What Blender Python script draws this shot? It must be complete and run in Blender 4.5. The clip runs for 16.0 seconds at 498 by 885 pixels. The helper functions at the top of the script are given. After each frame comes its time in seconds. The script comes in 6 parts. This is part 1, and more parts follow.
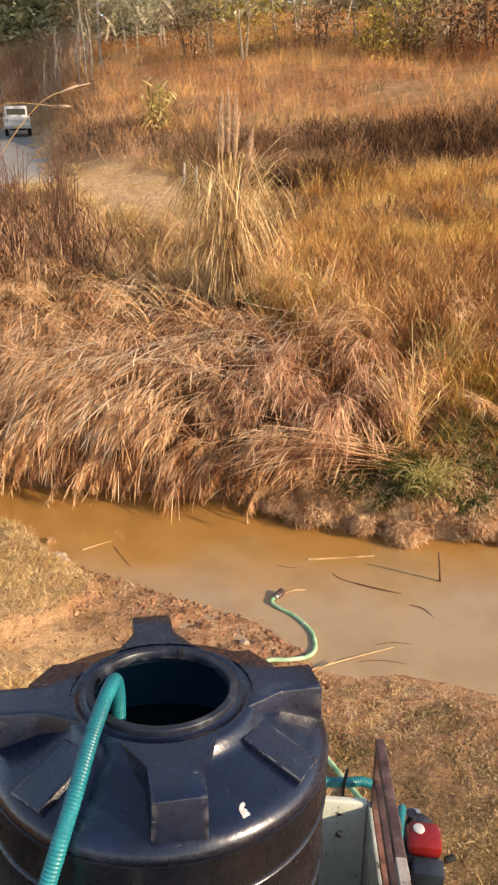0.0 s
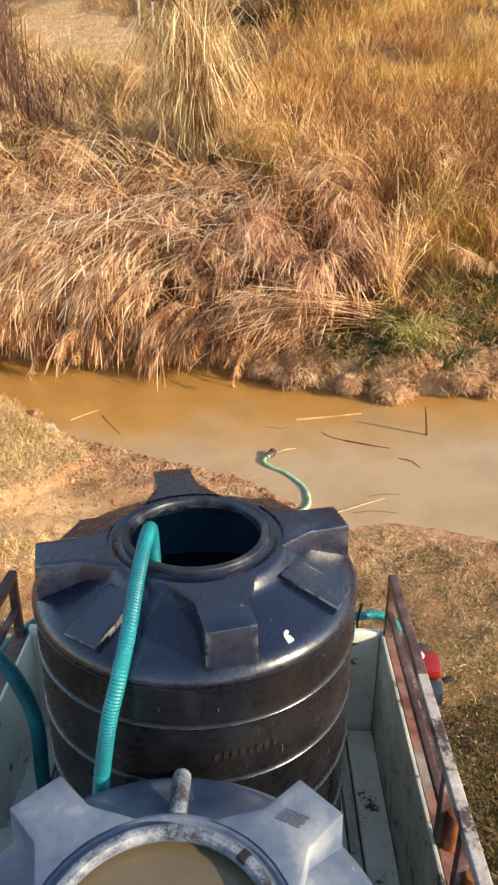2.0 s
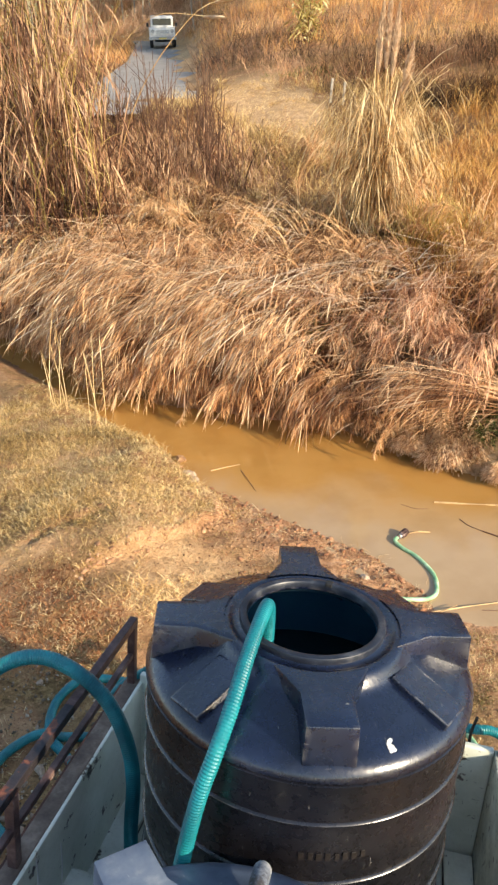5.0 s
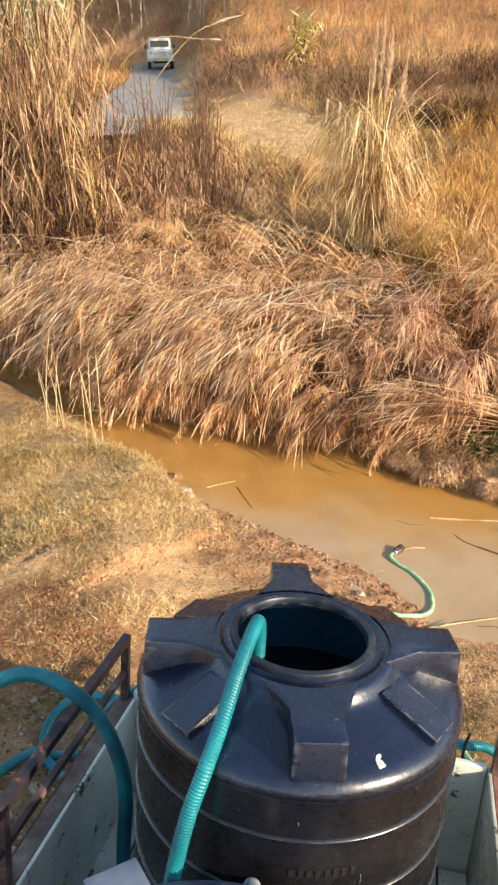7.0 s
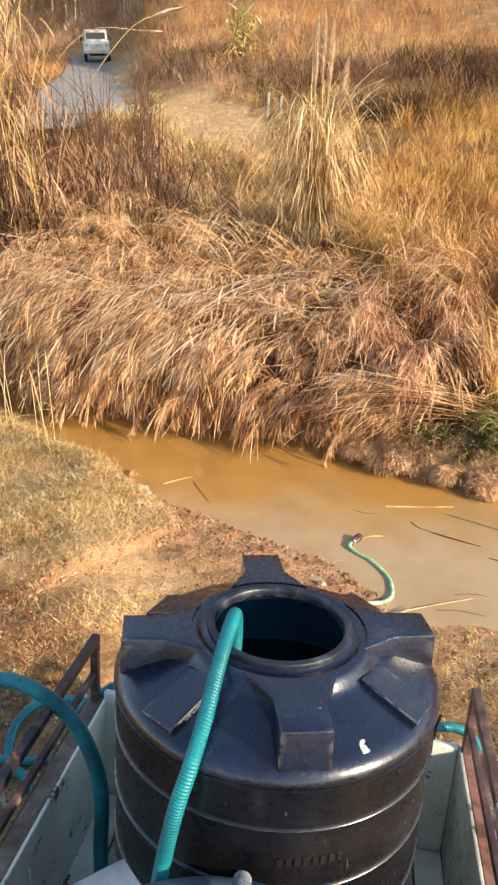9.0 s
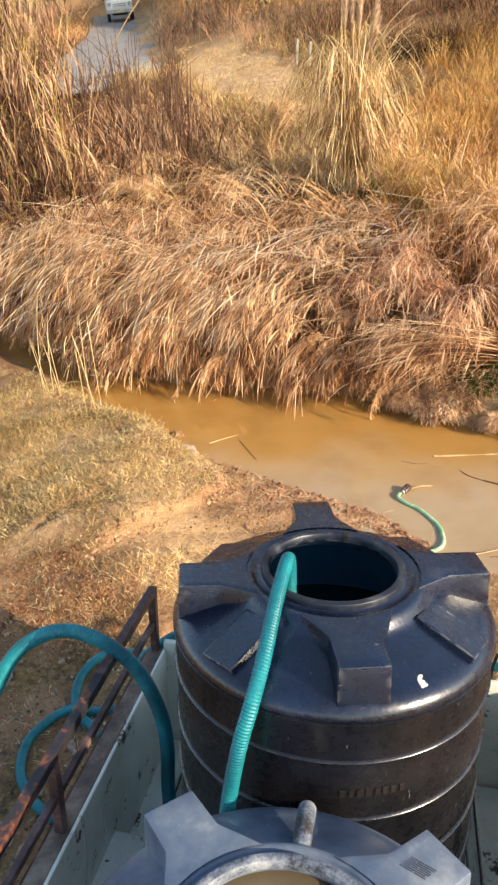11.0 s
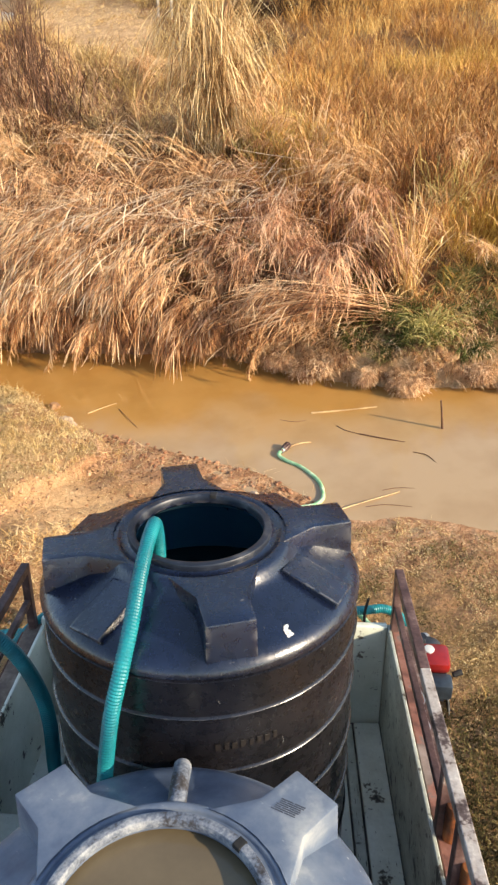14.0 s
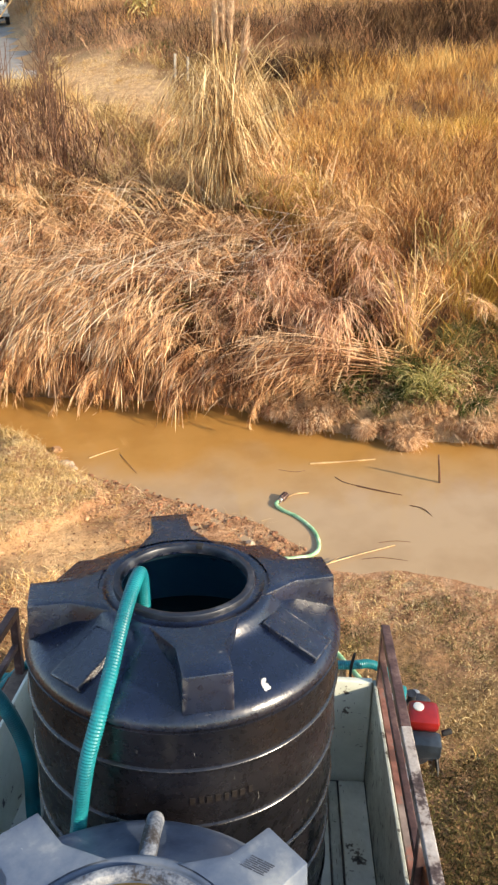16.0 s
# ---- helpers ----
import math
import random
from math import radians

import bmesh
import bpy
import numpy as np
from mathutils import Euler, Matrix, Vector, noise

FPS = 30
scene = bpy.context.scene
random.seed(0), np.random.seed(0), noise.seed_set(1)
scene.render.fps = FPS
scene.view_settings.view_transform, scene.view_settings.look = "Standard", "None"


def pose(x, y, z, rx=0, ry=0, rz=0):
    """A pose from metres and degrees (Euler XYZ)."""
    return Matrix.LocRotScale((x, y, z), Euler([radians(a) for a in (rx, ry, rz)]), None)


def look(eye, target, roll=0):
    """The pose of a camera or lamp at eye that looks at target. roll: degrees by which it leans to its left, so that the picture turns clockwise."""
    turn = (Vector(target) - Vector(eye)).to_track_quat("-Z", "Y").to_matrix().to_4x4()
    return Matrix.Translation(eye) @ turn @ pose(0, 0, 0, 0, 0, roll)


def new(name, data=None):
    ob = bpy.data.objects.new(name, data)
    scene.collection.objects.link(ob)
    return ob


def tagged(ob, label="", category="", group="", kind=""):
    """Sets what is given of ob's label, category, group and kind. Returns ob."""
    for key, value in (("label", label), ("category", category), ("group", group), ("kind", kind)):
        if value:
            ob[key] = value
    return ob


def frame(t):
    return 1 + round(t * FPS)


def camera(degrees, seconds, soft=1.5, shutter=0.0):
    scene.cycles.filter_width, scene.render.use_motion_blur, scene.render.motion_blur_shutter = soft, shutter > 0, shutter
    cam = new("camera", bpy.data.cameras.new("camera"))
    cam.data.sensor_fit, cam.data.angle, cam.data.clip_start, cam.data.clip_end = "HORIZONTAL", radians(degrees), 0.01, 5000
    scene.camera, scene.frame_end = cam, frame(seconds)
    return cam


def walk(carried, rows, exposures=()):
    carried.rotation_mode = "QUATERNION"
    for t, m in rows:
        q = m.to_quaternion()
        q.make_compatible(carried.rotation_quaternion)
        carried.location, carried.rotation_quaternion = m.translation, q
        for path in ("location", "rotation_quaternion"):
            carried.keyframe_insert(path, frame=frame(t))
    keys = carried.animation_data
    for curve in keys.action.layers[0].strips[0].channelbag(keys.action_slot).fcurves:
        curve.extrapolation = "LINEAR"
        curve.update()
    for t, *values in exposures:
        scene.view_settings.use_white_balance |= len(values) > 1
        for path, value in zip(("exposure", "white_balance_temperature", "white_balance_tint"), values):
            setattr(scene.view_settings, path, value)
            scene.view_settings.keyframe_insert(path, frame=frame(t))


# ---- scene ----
cam = camera(38.2, 16.0, soft=2.4)
PATH = [
    (0, (0.213, -1.922, 3.831), (0.182, -0.082, 3.048), -1.5),
    (0.5, (0.211, -1.933, 3.835), (0.16, -0.103, 3.03), -1.8),
    (1, (0.222, -1.926, 3.823), (0.254, -0.104, 2.999), -1.3),
    (1.4, (0.11, -1.943, 3.791), (0.158, -0.187, 2.835), -2.5),
    (1.5, (0.086, -1.94, 3.783), (0.13, -0.216, 2.77), -2.5),
    (2, (0.022, -1.932, 3.757), (0.061, -0.264, 2.655), -2.7),
    (2.5, (-0.006, -1.939, 3.768), (0.027, -0.292, 2.634), -2.7),
    (3, (-0.025, -1.935, 3.77), (0.002, -0.302, 2.615), -2.0),
    (3.5, (-0.044, -1.924, 3.779), (-0.072, -0.291, 2.624), 0.3),
    (4, (-0.046, -1.907, 3.813), (-0.21, -0.273, 2.671), 0.9),
    (4.2, (-0.028, -1.905, 3.831), (-0.319, -0.243, 2.756), 0.2),
    (6.3, (0.121, -1.935, 3.857), (-0.228, -0.191, 2.943), -2.1),
    (6.5, (0.137, -1.93, 3.832), (-0.211, -0.187, 2.915), -1.7),
    (7, (0.07, -1.933, 3.867), (-0.272, -0.187, 2.953), -1.4),
    (7.5, (0.001, -1.911, 3.864), (-0.229, -0.15, 2.944), -3.3),
    (8, (-0.025, -1.921, 3.868), (-0.189, -0.155, 2.942), -2.7),
    (8.5, (-0.031, -1.933, 3.868), (-0.191, -0.169, 2.938), -2.9),
    (8.7, (-0.008, -1.934, 3.861), (-0.193, -0.172, 2.932), -1.0),
    (10.8, (-0.029, -1.97, 3.838), (-0.369, -0.245, 2.886), -4.8),
    (11, (-0.018, -1.97, 3.814), (-0.337, -0.278, 2.798), -5.6),
    (11.5, (0.043, -1.978, 3.812), (-0.094, -0.312, 2.714), -4.2),
    (12, (0.13, -1.968, 3.803), (0.044, -0.303, 2.699), -3.3),
    (12.5, (0.13, -1.959, 3.786), (0.082, -0.294, 2.678), -3.2),
    (13, (0.126, -1.962, 3.789), (0.091, -0.3, 2.678), -3.7),
    (13.5, (0.115, -1.967, 3.791), (0.091, -0.308, 2.675), -4.0),
    (14, (0.085, -1.954, 3.789), (0.064, -0.296, 2.67), -3.8),
    (14.5, (0.064, -1.958, 3.8), (0.043, -0.302, 2.679), -3.6),
    (15, (0.048, -1.957, 3.798), (0.028, -0.304, 2.672), -3.3),
    (15.5, (0.101, -1.973, 3.825), (0.094, -0.299, 2.731), -2.9),
    (16, (0.154, -1.997, 3.843), (0.124, -0.27, 2.834), -2.4),
]
walk(cam, [(t, look(eye, target, roll)) for t, eye, target, roll in PATH],
     [(0.0, 0.80, 7900, 19), (0.5, 0.93, 7700, 16), (1.0, 1.02, 7550, 14), (1.6, 1.05, 7450, 13), (3.0, 1.14, 7300, 11), (16.0, 1.14, 7300, 12)])


# ---------------------------------------------------------------- world, sun
SUN_EL, SUN_AZ = radians(23.5), radians(115.5)      # azimuth clockwise from +y
sun_dir = Vector((math.sin(SUN_AZ) * math.cos(SUN_EL), math.cos(SUN_AZ) * math.cos(SUN_EL), math.sin(SUN_EL)))
world = bpy.data.worlds.new("sky")
scene.world = world
world.use_nodes = True
wn = world.node_tree
sky = wn.nodes.new("ShaderNodeTexSky")
sky.sky_type, sky.sun_disc = "NISHITA", False
sky.sun_elevation, sky.sun_rotation = SUN_EL, SUN_AZ
sky.dust_density = 0.5
sky.ozone_density = 1.5

wn.links.new(sky.outputs[0], wn.nodes["Background"].inputs[0])
wn.nodes["Background"].inputs[1].default_value = 0.15
sun = new("sun", bpy.data.lights.new("sun", "SUN"))
sun.data.energy, sun.data.angle, sun.data.color = 3.3, radians(0.6), (1.0, 0.905, 0.745)
sun.matrix_world = look((0, 0, 30), Vector((0, 0, 30)) - sun_dir)


# ---------------------------------------------------------------- materials
def lin(r, g, b):
    return tuple(((c / 255) / 12.92 if c / 255 <= 0.04045 else ((c / 255 + 0.055) / 1.055) ** 2.4) for c in (r, g, b)) + (1.0,)


def mat(name, stops, scale=8.0, rough=0.7, bump=0.2, metal=0.0, island=0.0, obj=0.0, fine=0.0, spec=0.5, detail=6.0, coat=0.0,
        bump_scale=None, translucent=0.0, rough_var=0.0, side_tint=None, wear=None):
    """A node material: a noise through a colour ramp, with finer noise, relief and a variation per piece."""
    m = bpy.data.materials.new(name)
    m.use_nodes = True
    nt = m.node_tree
    N, L = nt.nodes, nt.links
    b = N["Principled BSDF"]
    tc = N.new("ShaderNodeTexCoord")
    geo = N.new("ShaderNodeNewGeometry")
    no = N.new("ShaderNodeTexNoise")
    no.inputs["Scale"].default_value, no.inputs["Detail"].default_value = scale, detail
    no.inputs["Roughness"].default_value = 0.62
    L.new(tc.outputs["Object"], no.inputs["Vector"])
    val = no.outputs["Fac"]
    mr = N.new("ShaderNodeMapRange")
    mr.inputs[1].default_value, mr.inputs[2].default_value = 0.30, 0.70
    L.new(val, mr.inputs[0])
    val = mr.outputs[0]

    def add(a, sock, k):
        s = N.new("ShaderNodeMath")
        s.operation = "MULTIPLY_ADD"
        L.new(sock, s.inputs[0])
        s.inputs[1].default_value = k
        c = N.new("ShaderNodeMath")
        c.operation = "SUBTRACT"
        L.new(a, c.inputs[0])
        c.inputs[1].default_value = k / 2
        L.new(c.outputs[0], s.inputs[2])
        return s.outputs[0]

    if island:
        val = add(val, geo.outputs["Random Per Island"], island)
    if obj:
        oi = N.new("ShaderNodeObjectInfo")
        val = add(val, oi.outputs["Random"], obj)
    fn = None
    if fine:
        fn = N.new("ShaderNodeTexNoise")
        fn.inputs["Scale"].default_value, fn.inputs["Detail"].default_value = scale * 9, 5
        L.new(tc.outputs["Object"], fn.inputs["Vector"])
        val = add(val, fn.outputs["Fac"], fine)
    ramp = N.new("ShaderNodeValToRGB")
    while len(ramp.color_ramp.elements) < len(stops):
        ramp.color_ramp.elements.new(0.5)
    for e, (p, c) in zip(ramp.color_ramp.elements, stops):
        e.position, e.color = p, lin(*c)
    L.new(val, ramp.inputs[0])
    colour = ramp.outputs[0]
    # low sides turn to a second tint by height
    if side_tint:
        low, high, tint = side_tint
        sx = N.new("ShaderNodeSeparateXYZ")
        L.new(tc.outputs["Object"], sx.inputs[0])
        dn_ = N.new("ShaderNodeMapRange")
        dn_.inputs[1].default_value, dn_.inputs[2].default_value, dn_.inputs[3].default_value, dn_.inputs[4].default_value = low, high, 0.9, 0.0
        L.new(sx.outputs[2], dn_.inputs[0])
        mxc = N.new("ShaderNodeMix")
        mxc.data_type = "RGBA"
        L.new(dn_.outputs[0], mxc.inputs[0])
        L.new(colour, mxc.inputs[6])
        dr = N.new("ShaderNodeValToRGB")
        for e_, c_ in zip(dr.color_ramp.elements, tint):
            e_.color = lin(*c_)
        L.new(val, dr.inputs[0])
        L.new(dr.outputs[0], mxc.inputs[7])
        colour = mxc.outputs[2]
    if wear:
        # rubbed edges, and short scratches running both ways
        tint, lo, hi, cut = wear + (0.725,) * (4 - len(wear))

        def rng(sock, a_, c_):
            k_ = N.new("ShaderNodeMapRange")
            k_.inputs[1].default_value, k_.inputs[2].default_value = a_, c_
            L.new(sock, k_.inputs[0])
            return k_.outputs[0]

        def scrape(sx_, sy_, sz_, rot, cut):
            mp = N.new("ShaderNodeMapping")
            mp.inputs["Scale"].default_value, mp.inputs["Rotation"].default_value = (sx_, sy_, sz_), rot
            L.new(tc.outputs["Object"], mp.inputs[0])
            w_ = N.new("ShaderNodeTexNoise")
            w_.inputs["Scale"].default_value, w_.inputs["Detail"].default_value = 1.0, 3
            L.new(mp.outputs[0], w_.inputs["Vector"])
            return rng(w_.outputs["Fac"], cut, cut + 0.05)

        def op(kind, a_, c_):
            m_ = N.new("ShaderNodeMath")
            m_.operation = kind
            L.new(a_, m_.inputs[0])
            L.new(c_, m_.inputs[1])
            return m_.outputs[0]

        en = N.new("ShaderNodeTexNoise")
        en.inputs["Scale"].default_value, en.inputs["Detail"].default_value = 26, 5
        L.new(tc.outputs["Object"], en.inputs["Vector"])
        edge = op("MULTIPLY", rng(geo.outputs["Pointiness"], lo, hi), rng(en.outputs["Fac"], 0.44, 0.60))
        marks = op("MAXIMUM", scrape(160, 22, 22, (0.3, 0.5, 0.9), cut), scrape(18, 30, 190, (0.6, 0.2, 0.4), cut + 0.005))
        fac = op("MAXIMUM", edge, marks)
        mw = N.new("ShaderNodeMix")
        mw.data_type = "RGBA"
        L.new(fac, mw.inputs[0])
        L.new(colour, mw.inputs[6])
        mw.inputs[7].default_value = lin(*tint)
        colour = mw.outputs[2]
    L.new(colour, b.inputs["Base Color"])
    b.inputs["Roughness"].default_value = rough
    b.inputs["Metallic"].default_value = metal
    b.inputs["Specular IOR Level"].default_value = spec
    b.inputs["Coat Weight"].default_value = coat
    if rough_var:
        rm = N.new("ShaderNodeMapRange")
        rm.inputs[3].default_value, rm.inputs[4].default_value = rough - rough_var, rough + rough_var
        L.new((fn or no).outputs["Fac"], rm.inputs[0])
        L.new(rm.outputs[0], b.inputs["Roughness"])
    if bump:
        bn = N.new("ShaderNodeTexNoise")
        bn.inputs["Scale"].default_value, bn.inputs["Detail"].default_value = bump_scale or scale * 5, 8
        L.new(tc.outputs["Object"], bn.inputs["Vector"])
        bp = N.new("ShaderNodeBump")
        bp.inputs["Strength"].default_value, bp.inputs["Distance"].default_value = bump, 0.02
        L.new(bn.outputs["Fac"], bp.inputs["Height"])
        L.new(bp.outputs[0], b.inputs["Normal"])
    if translucent:
        tr = N.new("ShaderNodeBsdfTranslucent")
        L.new(ramp.outputs[0], tr.inputs[0])
        mx = N.new("ShaderNodeMixShader")
        mx.inputs[0].default_value = translucent
        L.new(b.outputs[0], mx.inputs[1])
        L.new(tr.outputs[0], mx.inputs[2])
        L.new(mx.outputs[0], N["Material Output"].inputs[0])
    return m


def grass_mat(name, dark, mid, light, trans=0.14, scale=0.9, island=0.9):
    return mat(name, [(0.16, dark), (0.46, mid), (0.84, light)], scale=scale, rough=0.75, bump=0, island=island, spec=0.25, translucent=trans)


M = {}
M["straw"] = grass_mat("dry_straw", (86, 54, 36), (214, 159, 110), (248, 212, 166), trans=0.08, scale=2.6, island=0.7)
M["cane_leaf"] = grass_mat("withered_cane_leaf", (78, 52, 40), (158, 114, 86), (216, 178, 140))
M["red_hair"] = grass_mat("reddish_dead_grass", (126, 82, 58), (216, 160, 118), (244, 202, 160), scale=2.2, island=0.7)
M["reed"] = grass_mat("dry_reed", (130, 96, 60), (206, 166, 112), (242, 214, 164))
M["rust_grass"] = grass_mat("rusty_grass", (110, 68, 42), (190, 132, 80), (234, 186, 124), 0.14, 0.9, 0.7)
M["gold_grass"] = grass_mat("golden_grass", (142, 95, 52), (212, 157, 84), (244, 208, 136), 0.24, 0.8, 0.5)
M["pale_turf"] = grass_mat("pale_turf", (190, 150, 94), (236, 196, 134), (250, 224, 172))
M["olive_grass"] = grass_mat("olive_grass", (114, 98, 50), (186, 158, 88), (234, 208, 136), 0.24)
M["straw_olive"] = grass_mat("straw_olive_grass", (142, 112, 66), (206, 168, 106), (242, 212, 152), 0.2)
M["sedge"] = grass_mat("sedge", (88, 88, 42), (146, 138, 72), (212, 194, 126), 0.2)
# far hill colours: distance haze is put in as a paler tone
M["hill_gold"] = grass_mat("hill_gold", (166, 108, 62), (216, 156, 92), (240, 196, 134), 0.24, 0.35, 0.5)
M["hill_rust"] = grass_mat("hill_rust", (136, 88, 62), (194, 140, 100), (224, 178, 136), 0.24, 0.35, 0.5)
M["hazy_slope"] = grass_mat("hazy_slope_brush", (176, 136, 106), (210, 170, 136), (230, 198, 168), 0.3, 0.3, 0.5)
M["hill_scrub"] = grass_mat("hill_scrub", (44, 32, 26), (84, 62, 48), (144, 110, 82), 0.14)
M["pampas"] = grass_mat("pampas_straw", (120, 88, 54), (212, 173, 119), (248, 221, 172), 0.2, 2.4, 0.95)
M["brown_brush"] = grass_mat("brown_brush", (60, 42, 32), (108, 78, 58), (164, 126, 92))
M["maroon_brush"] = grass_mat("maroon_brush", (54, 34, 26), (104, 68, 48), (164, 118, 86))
M["green_grass"] = grass_mat("green_grass", (64, 72, 34), (112, 114, 58), (176, 162, 100))
M["turf"] = grass_mat("short_turf", (112, 96, 60), (186, 158, 104), (234, 207, 156))
M["green_leaf"] = grass_mat("green_leaf", (92, 108, 58), (136, 150, 84), (186, 190, 118), 0.4)
# distance haze is put into this far leaf colour
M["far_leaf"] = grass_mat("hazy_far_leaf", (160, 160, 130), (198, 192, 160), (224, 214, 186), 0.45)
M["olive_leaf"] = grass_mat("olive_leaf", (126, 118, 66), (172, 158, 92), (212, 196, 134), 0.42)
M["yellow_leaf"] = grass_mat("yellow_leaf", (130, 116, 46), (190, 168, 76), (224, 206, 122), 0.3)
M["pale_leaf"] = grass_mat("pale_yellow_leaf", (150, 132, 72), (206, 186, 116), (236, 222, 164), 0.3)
# far crowns and brush, paled for the haze put into their colours
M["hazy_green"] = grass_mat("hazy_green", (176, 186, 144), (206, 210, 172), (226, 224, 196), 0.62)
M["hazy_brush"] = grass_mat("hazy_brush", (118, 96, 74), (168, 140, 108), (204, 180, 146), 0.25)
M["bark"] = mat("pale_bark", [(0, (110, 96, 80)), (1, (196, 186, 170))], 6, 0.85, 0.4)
# far bark, its colour paled for the distance haze
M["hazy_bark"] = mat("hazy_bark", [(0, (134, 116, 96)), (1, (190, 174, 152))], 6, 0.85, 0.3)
M["twig"] = mat("twig_bark", [(0, (72, 48, 36)), (1, (124, 90, 66))], 6, 0.85, 0.3)
# the sky's blue reflection is put into the roof colour; sides go brown-black
M["plastic_black"] = mat("black_plastic", [(0, (8, 14, 29)), (0.5, (12, 22, 44)), (0.8, (20, 31, 55)), (1, (46, 55, 72))], 4, 0.28, 0.05, fine=0.35, rough_var=0.10, bump_scale=60, spec=0.9, side_tint=(-0.19, -0.14, ((5, 4, 4), (29, 25, 23))), wear=((132, 128, 122), 0.538, 0.625, 0.732))
M["rim_black"] = mat("worn_black_rim", [(0, (20, 24, 34)), (0.6, (34, 39, 50)), (1, (78, 80, 84))], 12, 0.38, 0.06, fine=0.5)
M["plastic_grey"] = mat("grey_plastic", [(0, (58, 72, 95)), (0.38, (88, 101, 120)), (0.68, (110, 120, 133)), (1, (158, 161, 161))], 3.5, 0.40, 0.06, fine=0.3, rough_var=0.12, bump_scale=50, wear=((176, 176, 172), 0.545, 0.66))
M["rim_grey"] = mat("peeling_white_rim", [(0, (50, 46, 44)), (0.26, (74, 74, 78)), (0.36, (92, 99, 110)), (0.52, (112, 118, 127)), (1, (168, 169, 168))], 14, 0.55, 0.2, fine=0.9)
M["hose"] = mat("teal_hose", [(0, (0, 88, 96)), (0.5, (0, 116, 124)), (1, (18, 146, 150))], 6, 0.38, 0.05, fine=0.2, spec=0.45)
M["pale_hose"] = mat("pale_green_hose", [(0, (84, 150, 104)), (0.5, (150, 194, 146)), (1, (214, 224, 190))], 9, 0.45, 0.05)
M["bed_paint"] = mat("worn_white_paint", [(0, (52, 44, 36)), (0.13, (108, 98, 84)), (0.19, (222, 226, 208)), (1, (242, 245, 230))], 5, 0.5, 0.12, fine=0.5, wear=((84, 76, 64), 2.0, 3.0, 0.70))
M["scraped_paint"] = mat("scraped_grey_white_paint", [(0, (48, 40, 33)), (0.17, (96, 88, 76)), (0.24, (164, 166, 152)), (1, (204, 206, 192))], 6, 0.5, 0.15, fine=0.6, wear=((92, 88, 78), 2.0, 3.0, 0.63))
M["board_paint"] = mat("dirty_white_board_paint", [(0, (48, 40, 33)), (0.13, (112, 104, 90)), (0.2, (206, 206, 190)), (1, (234, 235, 222))], 6, 0.6, 0.2, fine=0.5, wear=((100, 92, 80), 2.0, 3.0, 0.69))
M["flange"] = mat("terracotta_primer", [(0, (66, 44, 38)), (0.34, (108, 70, 58)), (0.46, (138, 90, 74)), (0.62, (156, 108, 92)), (0.68, (126, 108, 98)), (1, (164, 144, 132))], 3.5, 0.6, 0.2, fine=0.5)
M["rust"] = mat("rusty_steel", [(0, (52, 34, 30)), (0.5, (92, 56, 44)), (0.8, (140, 84, 62)), (1, (176, 150, 132))], 7, 0.65, 0.25, fine=0.6, metal=0.2)
M["dark_steel"] = mat("dark_steel", [(0, (50, 36, 32)), (0.5, (88, 64, 56)), (0.8, (132, 108, 98)), (1, (188, 176, 166))], 8, 0.5, 0.2, fine=0.5, metal=0.15)
M["maroon_rail"] = mat("maroon_brown_rail", [(0, (54, 38, 36)), (0.5, (92, 68, 64)), (0.85, (126, 100, 92)), (1, (176, 160, 150))], 8, 0.5, 0.15, fine=0.5, metal=0.1)
M["rusted_rail"] = mat("dark_rail_with_rust", [(0, (30, 29, 34)), (0.48, (56, 50, 52)), (0.56, (112, 64, 46)), (0.66, (140, 86, 62)), (0.76, (78, 62, 58)), (1, (104, 88, 82))], 5, 0.5, 0.2, fine=0.6, metal=0.1)
M["chipped_rail"] = mat("chipped_pale_rail", [(0, (58, 44, 40)), (0.25, (96, 80, 74)), (0.42, (168, 156, 146)), (1, (206, 198, 188))], 9, 0.5, 0.2, fine=0.9)
M["flange_brown"] = mat("dusty_brown_paint", [(0, (70, 56, 48)), (0.5, (112, 94, 82)), (1, (158, 140, 124))], 6, 0.7, 0.2, fine=0.5)
M["orange_paint"] = mat("orange_paint", [(0, (84, 50, 34)), (0.4, (128, 72, 38)), (1, (172, 104, 54))], 8, 0.55, 0.15, fine=0.6)
M["rubber"] = mat("black_rubber", [(0, (18, 18, 18)), (1, (42, 40, 38))], 8, 0.8, 0.2)
M["red"] = mat("red_paint", [(0, (112, 20, 18)), (1, (164, 36, 30))], 5, 0.35, 0.03, coat=0.4)
M["white"] = mat("white_paint", [(0, (190, 188, 182)), (1, (232, 230, 224))], 6, 0.4, 0.03)
M["engine"] = mat("dark_engine", [(0, (20, 22, 26)), (1, (62, 66, 74))], 12, 0.45, 0.2, fine=0.4)
M["filter_box"] = mat("blue_grey_plastic", [(0, (28, 35, 43)), (1, (62, 73, 83))], 9, 0.4, 0.05, fine=0.3)
M["alu"] = mat("grey_metal", [(0, (110, 112, 114)), (1, (186, 186, 184))], 14, 0.4, 0.1, metal=0.7)
M["stick"] = mat("dry_stick", [(0, (120, 84, 50)), (1, (222, 186, 132))], 6, 0.8, 0.2, obj=0.6)
M["dark_stick"] = mat("wet_dark_stick", [(0, (88, 58, 40)), (1, (138, 98, 66))], 6, 0.6, 0.2)
M["clay"] = mat("red_clay", [(0, (112, 80, 54)), (0.5, (164, 122, 84)), (1, (204, 164, 120))], 9, 0.9, 0.9, fine=0.4, obj=0.5)
